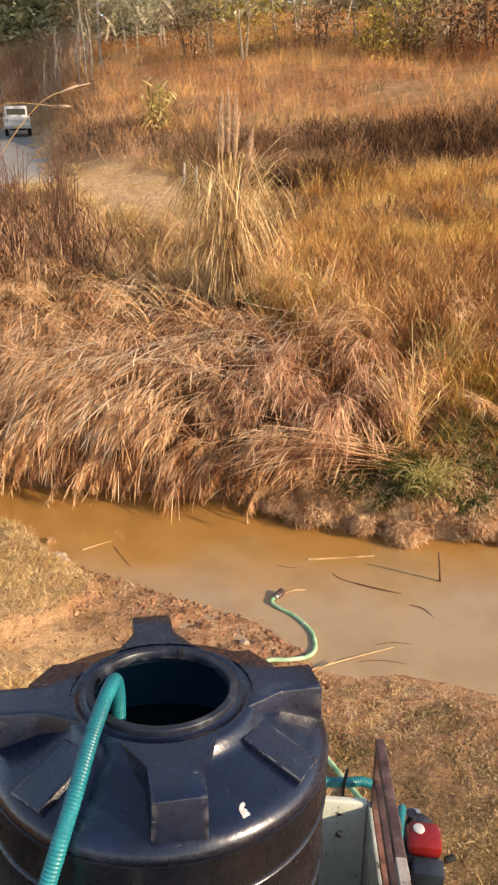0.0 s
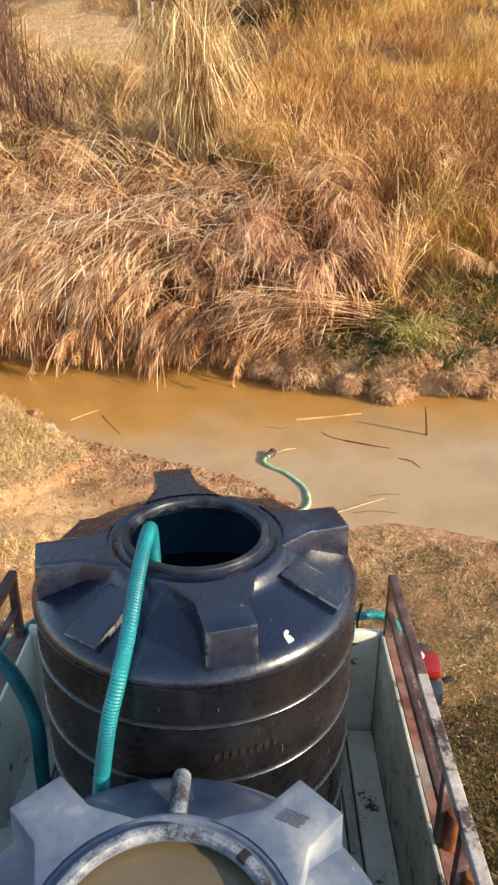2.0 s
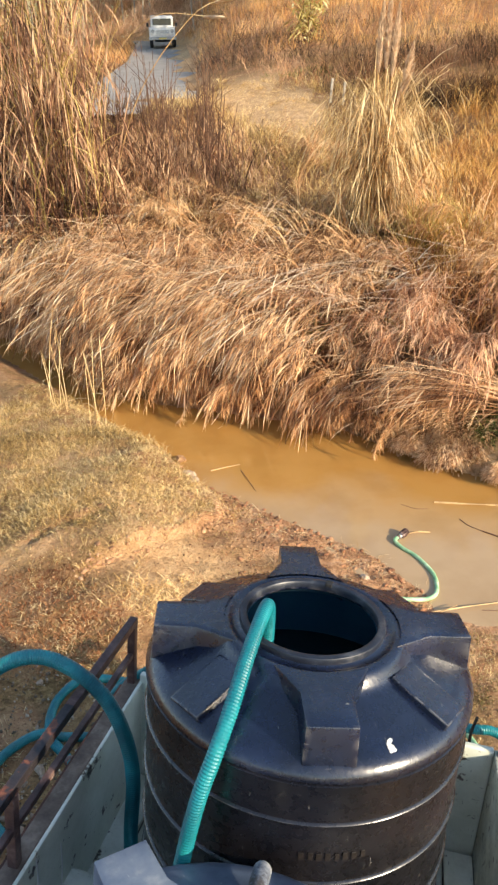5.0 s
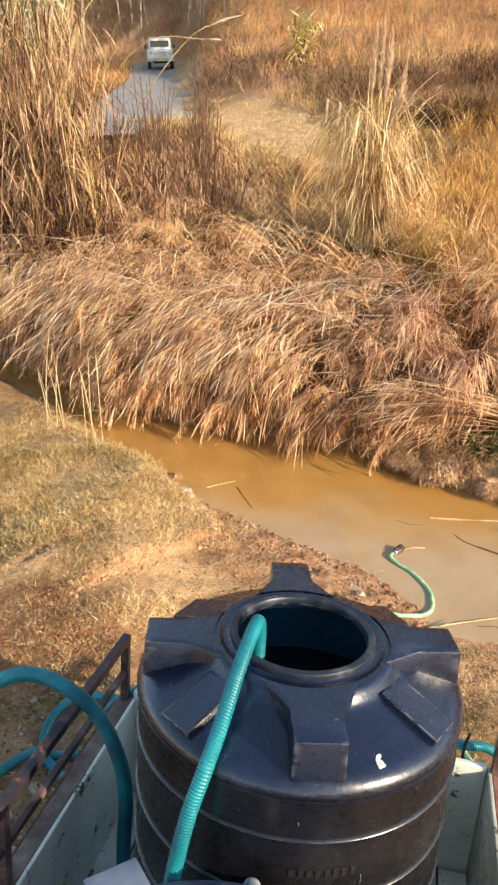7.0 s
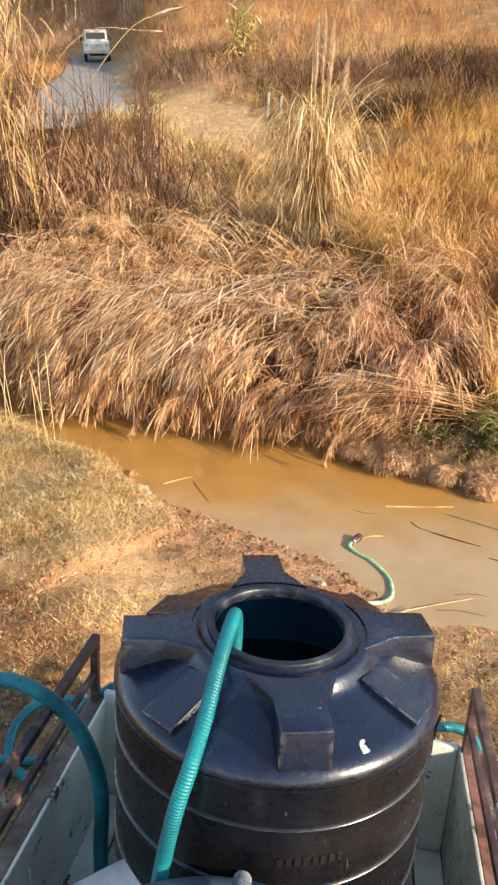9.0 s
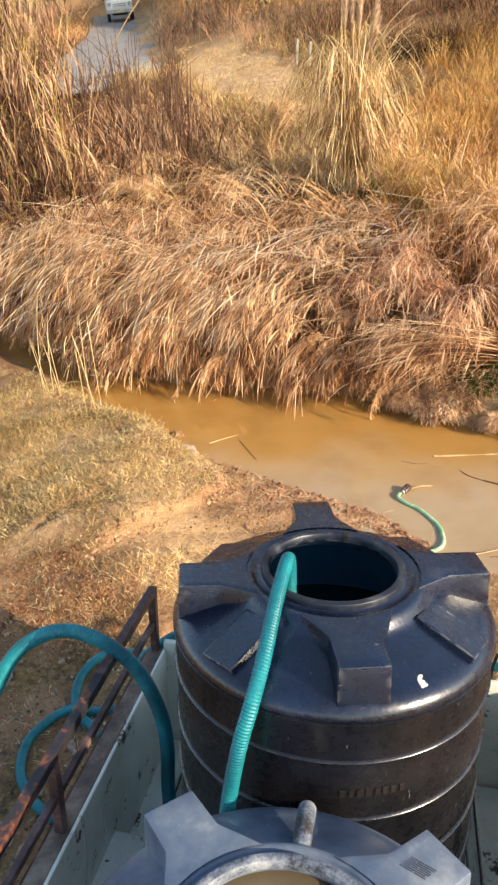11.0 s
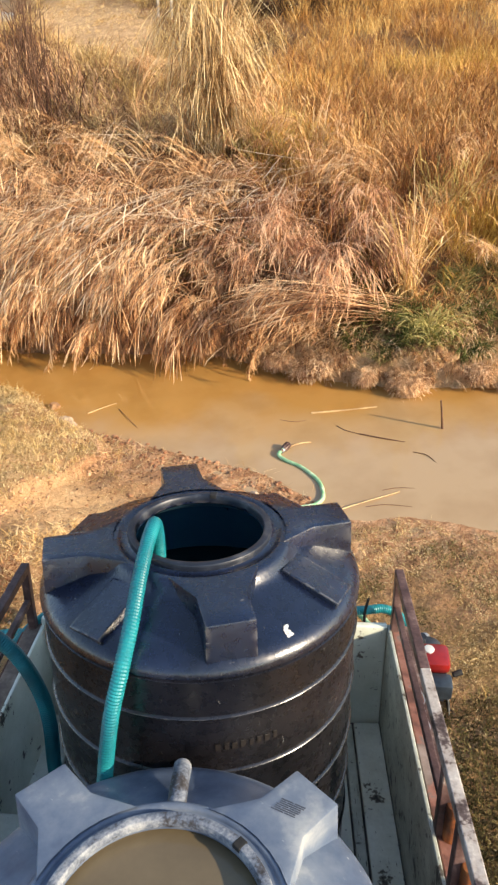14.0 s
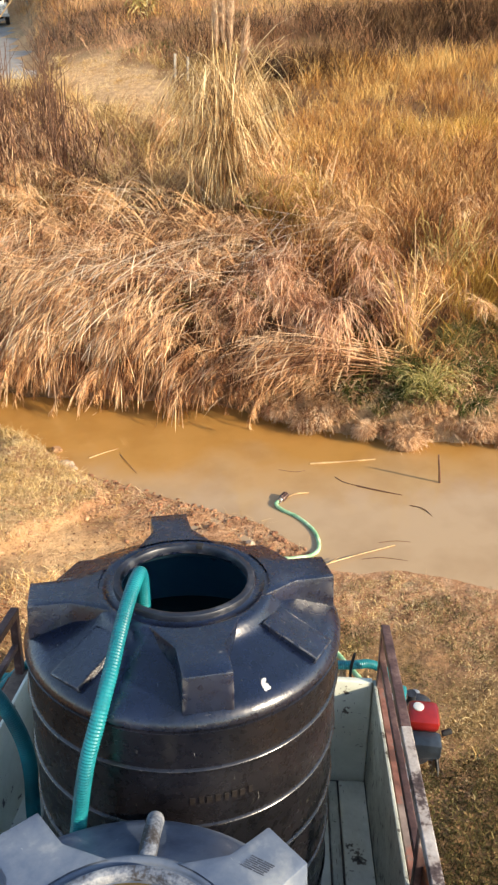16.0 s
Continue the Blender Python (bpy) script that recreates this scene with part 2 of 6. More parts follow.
M["stone"] = mat("pale_stone", [(0, (132, 110, 90)), (1, (196, 174, 150))], 12, 0.85, 0.3, obj=0.6)
M["road"] = mat("grey_road", [(0, (126, 120, 112)), (1, (158, 152, 144))], 2, 0.85, 0.2, fine=0.3)
M["tank_water"] = mat("murky_tank_water", [(0, (94, 82, 62)), (1, (126, 110, 84))], 2, 0.06, 0.0)
M["emboss"] = mat("dull_black_plastic", [(0, (18, 15, 14)), (1, (44, 38, 35))], 30, 0.45, 0.1, fine=0.5)
M["print_ink"] = mat("worn_print", [(0, (44, 48, 58)), (1, (92, 98, 110))], 60, 0.6, 0)
M["grime"] = mat("grimy_bed_floor", [(0, (44, 36, 30)), (0.5, (84, 76, 66)), (1, (130, 124, 112))], 7, 0.7, 0.2, fine=0.6)
M["dark_water"] = mat("dark_tank_water", [(0, (18, 40, 46)), (1, (30, 54, 56))], 2, 0.05, 0.0)
M["bleached"] = grass_mat("bleached_stems", (172, 136, 102), (222, 190, 148), (246, 224, 192))
M["lining"] = mat("blue_tank_lining", [(0, (40, 102, 128)), (1, (60, 124, 148))], 4, 0.5, 0.05)
M["plume"] = mat("pale_plume", [(0, (186, 152, 120)), (1, (228, 200, 168))], 20, 0.9, 0.3, island=0.3, spec=0.1)
M["glass"] = mat("dark_glass", [(0, (20, 24, 28)), (1, (40, 46, 52))], 3, 0.08, 0)


# ---------------------------------------------------------------- mesh helpers
def mesh_np(name, verts, faces, material, smooth=False):
    """A mesh from arrays; all faces have the same number of corners."""
    me = bpy.data.meshes.new(name)
    verts, faces = np.asarray(verts, dtype=np.float32), np.asarray(faces, dtype=np.int32)
    k = faces.shape[1]
    me.vertices.add(len(verts))
    me.vertices.foreach_set("co", verts.ravel())
    me.loops.add(faces.size)
    me.loops.foreach_set("vertex_index", faces.ravel())
    me.polygons.add(len(faces))
    me.polygons.foreach_set("loop_start", np.arange(0, faces.size, k, dtype=np.int32))
    me.update(calc_edges=True)
    if smooth:
        me.polygons.foreach_set("use_smooth", np.ones(len(faces), dtype=bool))
    me.materials.append(material)
    return me


def thing(name, m, label, category, group="", kind=""):
    ob = new(name)
    ob.empty_display_size = 0.1
    ob.matrix_world = m
    return tagged(ob, label, category, group, kind)


def part(name, bm, material, parent, label="", smooth=False):
    """Links a bmesh as one mesh object under a thing or a part; its coordinates are the parent's."""
    me = bpy.data.meshes.new(name)
    bm.normal_update()
    bm.to_mesh(me)
    bm.free()
    me.materials.append(material)
    if smooth:
        me.polygons.foreach_set("use_smooth", np.ones(len(me.polygons), dtype=bool))
        me.set_sharp_from_angle(angle=radians(38))
    ob = new(name, me)
    ob.parent = parent
    return tagged(ob, label)


def box(bm, x0, x1, y0, y1, z0, z1, bevel=0.0, m=None):
    r = bmesh.ops.create_cube(bm, size=1.0, matrix=Matrix.LocRotScale(((x0 + x1) / 2, (y0 + y1) / 2, (z0 + z1) / 2), None, (x1 - x0, y1 - y0, z1 - z0)))
    vs = r["verts"]
    if bevel:
        es = list({e for v in vs for e in v.link_edges})
        out = bmesh.ops.bevel(bm, geom=es, offset=bevel, segments=2, affect="EDGES", profile=0.5)
        vs = list({v for f in out["faces"] for v in f.verts} | {v for v in vs if v.is_valid})
    if m is not None:
        bmesh.ops.transform(bm, matrix=m, verts=vs)
    return bm


def bx(*a, **k):
    return box(bmesh.new(), *a, **k)


def cyl(bm, r, depth, m, seg=20, r2=None, bevel=0.0):
    out = bmesh.ops.create_cone(bm, cap_ends=True, segments=seg, radius1=r, radius2=r if r2 is None else r2, depth=depth, matrix=m)
    if bevel:
        es = [e for e in {e for v in out["verts"] for e in v.link_edges} if any(len(f.verts) > 4 for f in e.link_faces)]
        bmesh.ops.bevel(bm, geom=es, offset=bevel, segments=2, affect="EDGES", profile=0.5)
    return bm


def bar(bm, a, b, w, h=None, bevel=0.004):
    """A square bar from a to b."""
    a, b = Vector(a), Vector(b)
    d = b - a
    q = d.to_track_quat("Z", "Y").to_matrix().to_4x4()
    h = h or w
    return box(bm, -w / 2, w / 2, -h / 2, h / 2, 0, d.length, bevel, Matrix.Translation(a) @ q)


def lathe(profile, seg=64):
    """A turned shape about z from (r, z) pairs, as a bmesh."""
    bm = bmesh.new()
    rings = []
    for r, z in profile:
        if r < 1e-5:
            rings.append([bm.verts.new((0, 0, z))])
        else:
            rings.append([bm.verts.new((r * math.cos(a), r * math.sin(a), z)) for a in (2 * math.pi * i / seg for i in range(seg))])
    for a, b in zip(rings, rings[1:]):
        for i in range(seg):
            j = (i + 1) % seg
            q = [a[i % len(a)], a[j % len(a)], b[j % len(b)], b[i % len(b)]]
            q = list(dict.fromkeys(q))
            if len(q) > 2:
                bm.faces.new(q)
    return bm


def spline(points, n):
    """A smooth curve through the points, n places along it, evenly spaced."""
    p = [Vector(q) for q in points]
    p = [2 * p[0] - p[1]] + p + [2 * p[-1] - p[-2]]
    out = []
    for i in range(1, len(p) - 2):
        for k in range(24):
            t = k / 24
            a, b, c, d = p[i - 1], p[i], p[i + 1], p[i + 2]
            out.append(0.5 * ((2 * b) + (c - a) * t + (2 * a - 5 * b + 4 * c - d) * t * t + (3 * b - a - 3 * c + d) * t ** 3))
    out.append(p[-2])
    s = np.concatenate([[0], np.cumsum([(b - a).length for a, b in zip(out, out[1:])])])
    arr = np.array([tuple(v) for v in out])
    u = np.linspace(0, s[-1], n)
    return np.stack([np.interp(u, s, arr[:, k]) for k in range(3)], axis=1), s[-1]


def tube(points, r, seg=12, step=0.02, ripple=0.0, pitch=0.012, taper=1.0):
    """A round tube along a smooth curve; ripple makes it a ribbed hose."""
    _, length = spline(points, 10)
    n = max(6, int(length / (pitch / 2 if ripple else step)))
    c, _ = spline(points, n)
    bm = bmesh.new()
    t = np.gradient(c, axis=0)
    t /= np.linalg.norm(t, axis=1)[:, None]
    up = np.array((0.13, 0.21, 0.97))
    rings = []
    for i in range(n):
        a = np.cross(t[i], up)
        if np.linalg.norm(a) < 0.1:
            a = np.cross(t[i], (1, 0, 0))
        a /= np.linalg.norm(a)
        b = np.cross(t[i], a)
        up = b if b @ up > 0 else -b
        rr = r * (1 + (taper - 1) * i / n) + (ripple if i % 2 else 0)
        rings.append([bm.verts.new(c[i] + rr * (math.cos(q) * a + math.sin(q) * up)) for q in (2 * math.pi * k / seg for k in range(seg))])
    for a, b in zip(rings, rings[1:]):
        for k in range(seg):
            bm.faces.new((a[k], a[(k + 1) % seg], b[(k + 1) % seg], b[k]))
    bm.faces.new(rings[0][::-1])
    bm.faces.new(rings[-1])
    bmesh.ops.recalc_face_normals(bm, faces=bm.faces)
    return bm


# ---------------------------------------------------------------- the lie of the land
WATER = -0.30
NEAR = np.array([(-30, 22), (-9, 10.4), (-6, 7.9), (-4.2, 6.55), (-3.2, 5.77), (-2.4, 5.2), (-1.85, 4.58), (-1.3, 4.29), (-0.53, 3.89), (0.12, 3.56), (0.52, 3.15),
                 (0.67, 2.86), (1.0, 2.78), (1.3, 2.82), (1.73, 2.69), (2.05, 2.54), (4, 1.9), (8, 0.9), (30, -5)])
FAR = np.array([(-30, 23), (-9, 11.1), (-6, 8.6), (-4.0, 7.15), (-2.9, 6.5), (-1.25, 6.25), (-0.36, 6.1), (0.33, 5.65), (1.09, 5.25), (1.7, 5.04), (2.78, 4.91), (5, 4.5), (9, 3.6), (30, -1)])
TOE = np.array([(2.0, -2.6), (2.4, -2.3), (3.02, -1.93), (3.42, -1.70), (3.83, -1.42), (4.15, -1.50), (4.6, -1.95), (6, -3.2)])      # y, x of the foot of the turf
EYE_X, EYE_Y = 0.1, -1.95
RISE = np.array([(0, -0.30), (0.09, 0.03), (0.5, 0.24), (1.0, 0.46), (1.9, 0.75), (2.9, 1.05), (4.2, 1.3), (7, 1.65), (10, 2.02), (13, 2.5), (16, 3.0), (20, 3.85), (27, 5.6), (34, 7.4), (52, 11), (110, 21), (400, 48)])
RISE_ROAD = np.array([(0, -0.30), (0.09, 0.03), (0.5, 0.24), (1.0, 0.46), (1.9, 0.75), (2.9, 1.05), (4.2, 1.3), (7, 1.6), (9, 1.85), (9.9, 2.5), (13.8, 2.72), (25.6, 3.45), (38, 4.25), (45, 4.75), (49, 6.0), (59, 11.3), (70, 14.5), (84, 17), (110, 21), (400, 48)])
ROAD = np.array([(20, -20.4), (23, -19.3), (28, -18.3), (35, -17.3), (42, -16.6), (58, -16.7), (70, -17.2)])      # distance, bearing of the middle


def interp(table, x):
    return np.interp(x, table[:, 0], table[:, 1])


def smooth(a, b, x):
    t = np.clip((x - a) / (b - a), 0, 1)
    return t * t * (3 - 2 * t)


def wob(x, y, s, k=0.0):
    """A cheap smooth unevenness of about +-1."""
    return (np.sin(x * 1.7 * s + 1.3 + k) * np.cos(y * 1.3 * s - 0.7 + 2 * k) + np.sin(x * 0.9 * s - y * 1.9 * s + 2.1 * k) + np.sin((x + y) * 2.7 * s + k) * 0.5) / 2.2


def land(x, y):
    """Height of the ground at x, y (arrays)."""
    x, y = np.asarray(x, float), np.asarray(y, float)
    yn, yf = interp(NEAR, x), interp(FAR, x)
    d = (yn - y) * 0.8
    near = WATER + 0.075 * d + 0.016 * np.minimum(d, 9) ** 2
    bank = smooth(-1.35, -2.3, x + 0.25 * (y - 3.5)) * smooth(0, 0.45, d) * smooth(4.6, 1.2, d - 0.5 * (x + 2))
    ledge = (y - (2.91 + 1.13 * (x + 2.715))) / 1.5 + 0.05 * wob(x, y, 5, 0.4)
    near = near + 0.03 * smooth(-0.03, 0.04, ledge) * smooth(-2.28, -2.42, x) * smooth(-3.3, -2.8, x) * smooth(1.5, 0.4, ledge)
    near = near - 0.10 * np.exp(-(ledge / 0.05) ** 2) * smooth(-2.33, -2.42, x) * smooth(-2.92, -2.78, x)
    near = near + 0.10 * smooth(0.04, -0.05, x - interp(TOE, y) + 0.05 * wob(x, y, 4.5, 1.1)) * smooth(2.2, 2.8, y) * smooth(0.0, 0.2, d) * smooth(-3.4, -2.2, x)
    near = near + 0.20 * bank + 0.016 * wob(x, y, 4) * smooth(0, 0.4, d) + 0.012 * wob(x, y, 13, 1.7) * smooth(0, 0.15, d) * smooth(2.6, 1.4, d) + 0.022 * wob(x, y, 7.5, 0.7) * smooth(0.05, 0.2, d) * smooth(1.1, 0.4, d) * (x < 0.8) + 0.02 * wob(x, y, 1.6, 1.0) * smooth(0, 0.6, d)
    near = near + (0.018 * smooth(-0.07, 0.07, wob(x, y, 1.9, 2.4)) + 0.016 * smooth(-0.06, 0.06, wob(x, y, 2.7, 5.1)) + 0.014 * wob(x, y, 6.5, 3.3)) * smooth(-0.9, -1.3, x) * smooth(0.1, 0.5, d)
    u = np.maximum(y - yf, 0)
    az = np.degrees(np.arctan2(x - EYE_X, y - EYE_Y))
    k = smooth(-10.8, -15.0, az + 0.5 * wob(x, y, 0.4))
    far = interp(RISE, u) * (1 - k) + interp(RISE_ROAD, u) * k
    far = far + wob(x, y, 0.9) * 0.10 * smooth(0.8, 4, u) + wob(x, y, 0.25, 2) * 0.5 * smooth(14, 34, u) * (1 - k)
    far = far + (0.07 * wob(x, y, 5.5, 0.9) + 0.05 * wob(x, y, 11, 2.2)) * smooth(0.0, 0.12, u) * smooth(0.7, 0.35, u) * smooth(0.0, 0.4, x)
    cut = smooth(6, 9, az) * smooth(14, 17, u) * smooth(21, 18, u)
    far = far - 0.5 * cut
    mid = WATER - 0.32 * smooth(0, 0.7, np.minimum(y - yn, yf - y))
    return np.where(y < yn, near, np.where(y > yf, far, mid))


def land1(x, y):
    return float(land(np.array([x]), np.array([y]))[0])


def depth(x, y):
    return y - interp(FAR, x)


def azim(x, y):
    return np.degrees(np.arctan2(x - EYE_X, y - EYE_Y))


def clearing(x, y):
    """1 inside the trodden clearing, 0 outside."""
    a, u = azim(x, y), depth(x, y)
    e = ((a + 9.2) / 4.5) ** 2 + ((u - 13.3 + 0.2 * (a + 9.2)) / 3.1) ** 2 + 0.35 * wob(x, y, 1.6) + 0.2 * wob(x, y, 4.0, 2)
    return smooth(1.15, 0.75, e)


def off_path(x, y):
    """Away from the clearing and the road."""
    a, r = azim(x, y), np.hypot(x - EYE_X, y - EYE_Y)
    off = np.abs(np.radians(a - interp(ROAD, r))) * r
    return (clearing(x, y) < 0.5) & ~((off < 2.1) & (r > 22.6) & (r < 66))


def sheet(name, xs, ys, material):
    X, Y = np.meshgrid(xs, ys)
    Z = land(X, Y)
    n, m_ = len(xs), len(ys)
    v = np.stack([X.ravel(), Y.ravel(), Z.ravel()], axis=1)
    i = np.arange(n * m_).reshape(m_, n)
    q = np.stack([i[:-1, :-1], i[:-1, 1:], i[1:, 1:], i[1:, :-1]], axis=-1).reshape(-1, 4)
    me = mesh_np(name, v, q, material, True)
    x, y = v[:, 0], v[:, 1]
    dn, uf = interp(NEAR, x) - y, y - interp(FAR, x)
    mud = smooth(1.3, 0.25, dn + 0.3 * wob(x, y, 2.2)) * (dn > -2) * smooth(-2.3, -1.5, x + 0.3 * wob(x, y, 1.5, 3))
    # shade under the thick far-bank grass is put into the ground colour
    humus_shade = smooth(0.0, 0.3, uf) * smooth(20, 13, uf) * (0.75 + 0.25 * wob(x, y, 0.6))
    bare = np.maximum(0.7 * smooth(0.9, 0.2, np.abs(dn - 1.6 + 0.3 * wob(x, y, 1.3, 2))) * smooth(1.2, 0.4, x), np.maximum(clearing(x, y), 1.0 * ~off_path(x, y)))
    bare = np.maximum(bare, smooth(0.45, 0.15, uf) * (uf > -0.5) * smooth(0.1, 0.4, x))
    bare = np.maximum(bare, 0.6 * np.exp(-((x + 2.65) / 0.5) ** 2 - ((y - 2.68 - 0.6 * (x + 2.65)) / 0.17) ** 2))
    # dark mossy soil beside the truck goes into the same channel
    humus_shade = np.maximum(humus_shade, 0.95 * smooth(1.0, 0.45, y + 0.2 * wob(x, y, 2.3, 4)) * smooth(0.4, 0.8, x + 0.2 * wob(x, y, 1.4, 2)) * smooth(3.6, 2.4, x + 0.4 * wob(x, y, 1.2, 6)) * smooth(-2.2, -0.8, y + 0.4 * wob(x, y, 1.1, 3)) * (dn > 0.5))
    soil = np.stack([mud, humus_shade * (1 - clearing(x, y)) * (1 - 0.8 * smooth(0.45, 0.15, uf) * smooth(0.1, 0.4, x)), bare, np.ones(len(x))], axis=1).astype(np.float32)
    at = me.attributes.new("soil", "FLOAT_COLOR", "POINT")
    at.data.foreach_set("color", soil.ravel())
    return new(name, me)


def ground_material():
    m = bpy.data.materials.new("earth_and_dry_litter")
    m.use_nodes = True
    N, L = m.node_tree.nodes, m.node_tree.links
    b = N["Principled BSDF"]
    b.inputs["Roughness"].default_value = 0.92
    b.inputs["Specular IOR Level"].default_value = 0.2
    tc = N.new("ShaderNodeTexCoord")

    def noise_(scale, detail=7):
        n = N.new("ShaderNodeTexNoise")
        n.inputs["Scale"].default_value, n.inputs["Detail"].default_value = scale, detail
        n.inputs["Roughness"].default_value = 0.65
        L.new(tc.outputs["Object"], n.inputs["Vector"])
        return n.outputs["Fac"]

    def ramp_(src, stops):
        r = N.new("ShaderNodeValToRGB")
        while len(r.color_ramp.elements) < len(stops):
            r.color_ramp.elements.new(0.5)
        for e, (p, c) in zip(r.color_ramp.elements, stops):
            e.position, e.color = p, c if len(c) == 4 else lin(*c)
        L.new(src, r.inputs[0])
        return r.outputs[0]

    def mix_(f, a, b_):
        x = N.new("ShaderNodeMix")
        x.data_type = "RGBA"
        L.new(f, x.inputs[0])
        L.new(a, x.inputs[6])
        L.new(b_, x.inputs[7])
        return x.outputs[2]

    earth = ramp_(noise_(3.0), [(0.25, (128, 90, 62)), (0.5, (176, 132, 96)), (0.75, (212, 172, 130))])
    litter = ramp_(noise_(22.0), [(0.3, (88, 68, 42)), (0.5, (142, 112, 72)), (0.72, (194, 160, 110))])
    patch = ramp_(noise_(1.3), [(0.40, (0, 0, 0, 1)), (0.62, (1, 1, 1, 1))])
    col = mix_(patch, earth, litter)
    at = N.new("ShaderNodeAttribute")
    at.attribute_name = "soil"
    sp = N.new("ShaderNodeSeparateColor")
    L.new(at.outputs["Color"], sp.inputs[0])
    col = mix_(sp.outputs[2], col, ramp_(noise_(6.0), [(0.3, (176, 138, 98)), (0.7, (226, 188, 142))]))
    col = mix_(sp.outputs[0], col, ramp_(noise_(9.0), [(0.3, (132, 90, 62)), (0.5, (188, 140, 102)), (0.7, (218, 178, 138))]))
    # dark mossy soil, and the shade painted under the thick grass
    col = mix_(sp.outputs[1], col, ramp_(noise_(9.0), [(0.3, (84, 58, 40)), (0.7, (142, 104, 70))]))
    speck = ramp_(noise_(60.0, 4), [(0.32, (90, 62, 40)), (0.46, (255, 255, 255))])
    x = N.new("ShaderNodeMix")
    x.data_type, x.blend_type = "RGBA", "MULTIPLY"
    x.inputs[0].default_value = 0.55
    L.new(col, x.inputs[6])
    L.new(speck, x.inputs[7])
    L.new(x.outputs[2], b.inputs["Base Color"])
    bp = N.new("ShaderNodeBump")
    bp.inputs["Strength"].default_value, bp.inputs["Distance"].default_value = 0.8, 0.03
    L.new(noise_(35.0, 9), bp.inputs["Height"])
    b2 = N.new("ShaderNodeBump")
    b2.inputs["Strength"].default_value, b2.inputs["Distance"].default_value = 0.9, 0.07
    L.new(noise_(8.0, 6), b2.inputs["Height"])
    L.new(b2.outputs[0], bp.inputs["Normal"])
    L.new(bp.outputs[0], b.inputs["Normal"])
    return m


def water_material():
    m = bpy.data.materials.new("muddy_water")
    m.use_nodes = True
    N, L = m.node_tree.nodes, m.node_tree.links
    b = N["Principled BSDF"]
    tc = N.new("ShaderNodeTexCoord")
    n = N.new("ShaderNodeTexNoise")
    n.inputs["Scale"].default_value, n.inputs["Detail"].default_value = 1.1, 5
    L.new(tc.outputs["Object"], n.inputs["Vector"])
    # ochre far side, paler near side: silt plus sky reflection put into the colour
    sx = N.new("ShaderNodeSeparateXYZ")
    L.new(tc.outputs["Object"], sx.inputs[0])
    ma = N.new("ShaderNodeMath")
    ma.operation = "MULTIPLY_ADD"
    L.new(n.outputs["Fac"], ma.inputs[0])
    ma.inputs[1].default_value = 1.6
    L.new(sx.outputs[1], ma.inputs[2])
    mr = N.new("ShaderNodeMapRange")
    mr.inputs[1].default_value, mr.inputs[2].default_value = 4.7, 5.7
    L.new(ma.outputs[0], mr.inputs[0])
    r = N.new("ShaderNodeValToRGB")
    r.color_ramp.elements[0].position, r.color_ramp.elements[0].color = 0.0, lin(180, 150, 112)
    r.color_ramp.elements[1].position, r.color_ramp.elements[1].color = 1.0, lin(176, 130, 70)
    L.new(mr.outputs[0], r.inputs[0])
    n2 = N.new("ShaderNodeTexNoise")
    n2.inputs["Scale"].default_value, n2.inputs["Detail"].default_value = 2.3, 4
    L.new(tc.outputs["Object"], n2.inputs["Vector"])
    r2_ = N.new("ShaderNodeValToRGB")
    r2_.color_ramp.elements[0].position, r2_.color_ramp.elements[0].color = 0.34, (0.89, 0.86, 0.82, 1)
    r2_.color_ramp.elements[1].position, r2_.color_ramp.elements[1].color = 0.56, (1, 1, 1, 1)
    L.new(n2.outputs["Fac"], r2_.inputs[0])
    mm = N.new("ShaderNodeMix")
    mm.data_type, mm.blend_type = "RGBA", "MULTIPLY"
    mm.inputs[0].default_value = 1.0
    L.new(r.outputs[0], mm.inputs[6])
    L.new(r2_.outputs[0], mm.inputs[7])
    L.new(mm.outputs[2], b.inputs["Base Color"])
    b.inputs["Roughness"].default_value = 0.06
    b.inputs["IOR"].default_value = 1.55
    w = N.new("ShaderNodeTexNoise")
    w.inputs["Scale"].default_value = 7.0
    L.new(tc.outputs["Object"], w.inputs["Vector"])
    bp = N.new("ShaderNodeBump")
    bp.inputs["Strength"].default_value, bp.inputs["Distance"].default_value = 0.05, 0.02
    L.new(w.outputs["Fac"], bp.inputs["Height"])
    L.new(bp.outputs[0], b.inputs["Normal"])
    return m


def grid_line(lo, hi, fine_lo, fine_hi, step, grow=1.14):
    a = list(np.arange(fine_lo, fine_hi + 1e-6, step))
    s, v = step, a[-1]
    while v < hi:
        s *= grow
        v += s
        a.append(min(v, hi))
    s, v = step, a[0]
    while v > lo:
        s *= grow
        v -= s
        a.insert(0, max(v, lo))
    return np.array(a)


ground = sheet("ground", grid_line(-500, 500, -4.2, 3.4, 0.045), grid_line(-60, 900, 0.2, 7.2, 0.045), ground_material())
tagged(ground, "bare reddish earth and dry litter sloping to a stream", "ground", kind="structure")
bm = bmesh.new()
vs = [bm.verts.new((x, y, WATER)) for x, y in ((-30, -8), (30, -8), (30, 26), (-30, 26))]
bm.faces.new(vs)
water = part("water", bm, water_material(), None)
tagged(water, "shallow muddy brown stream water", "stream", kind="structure")


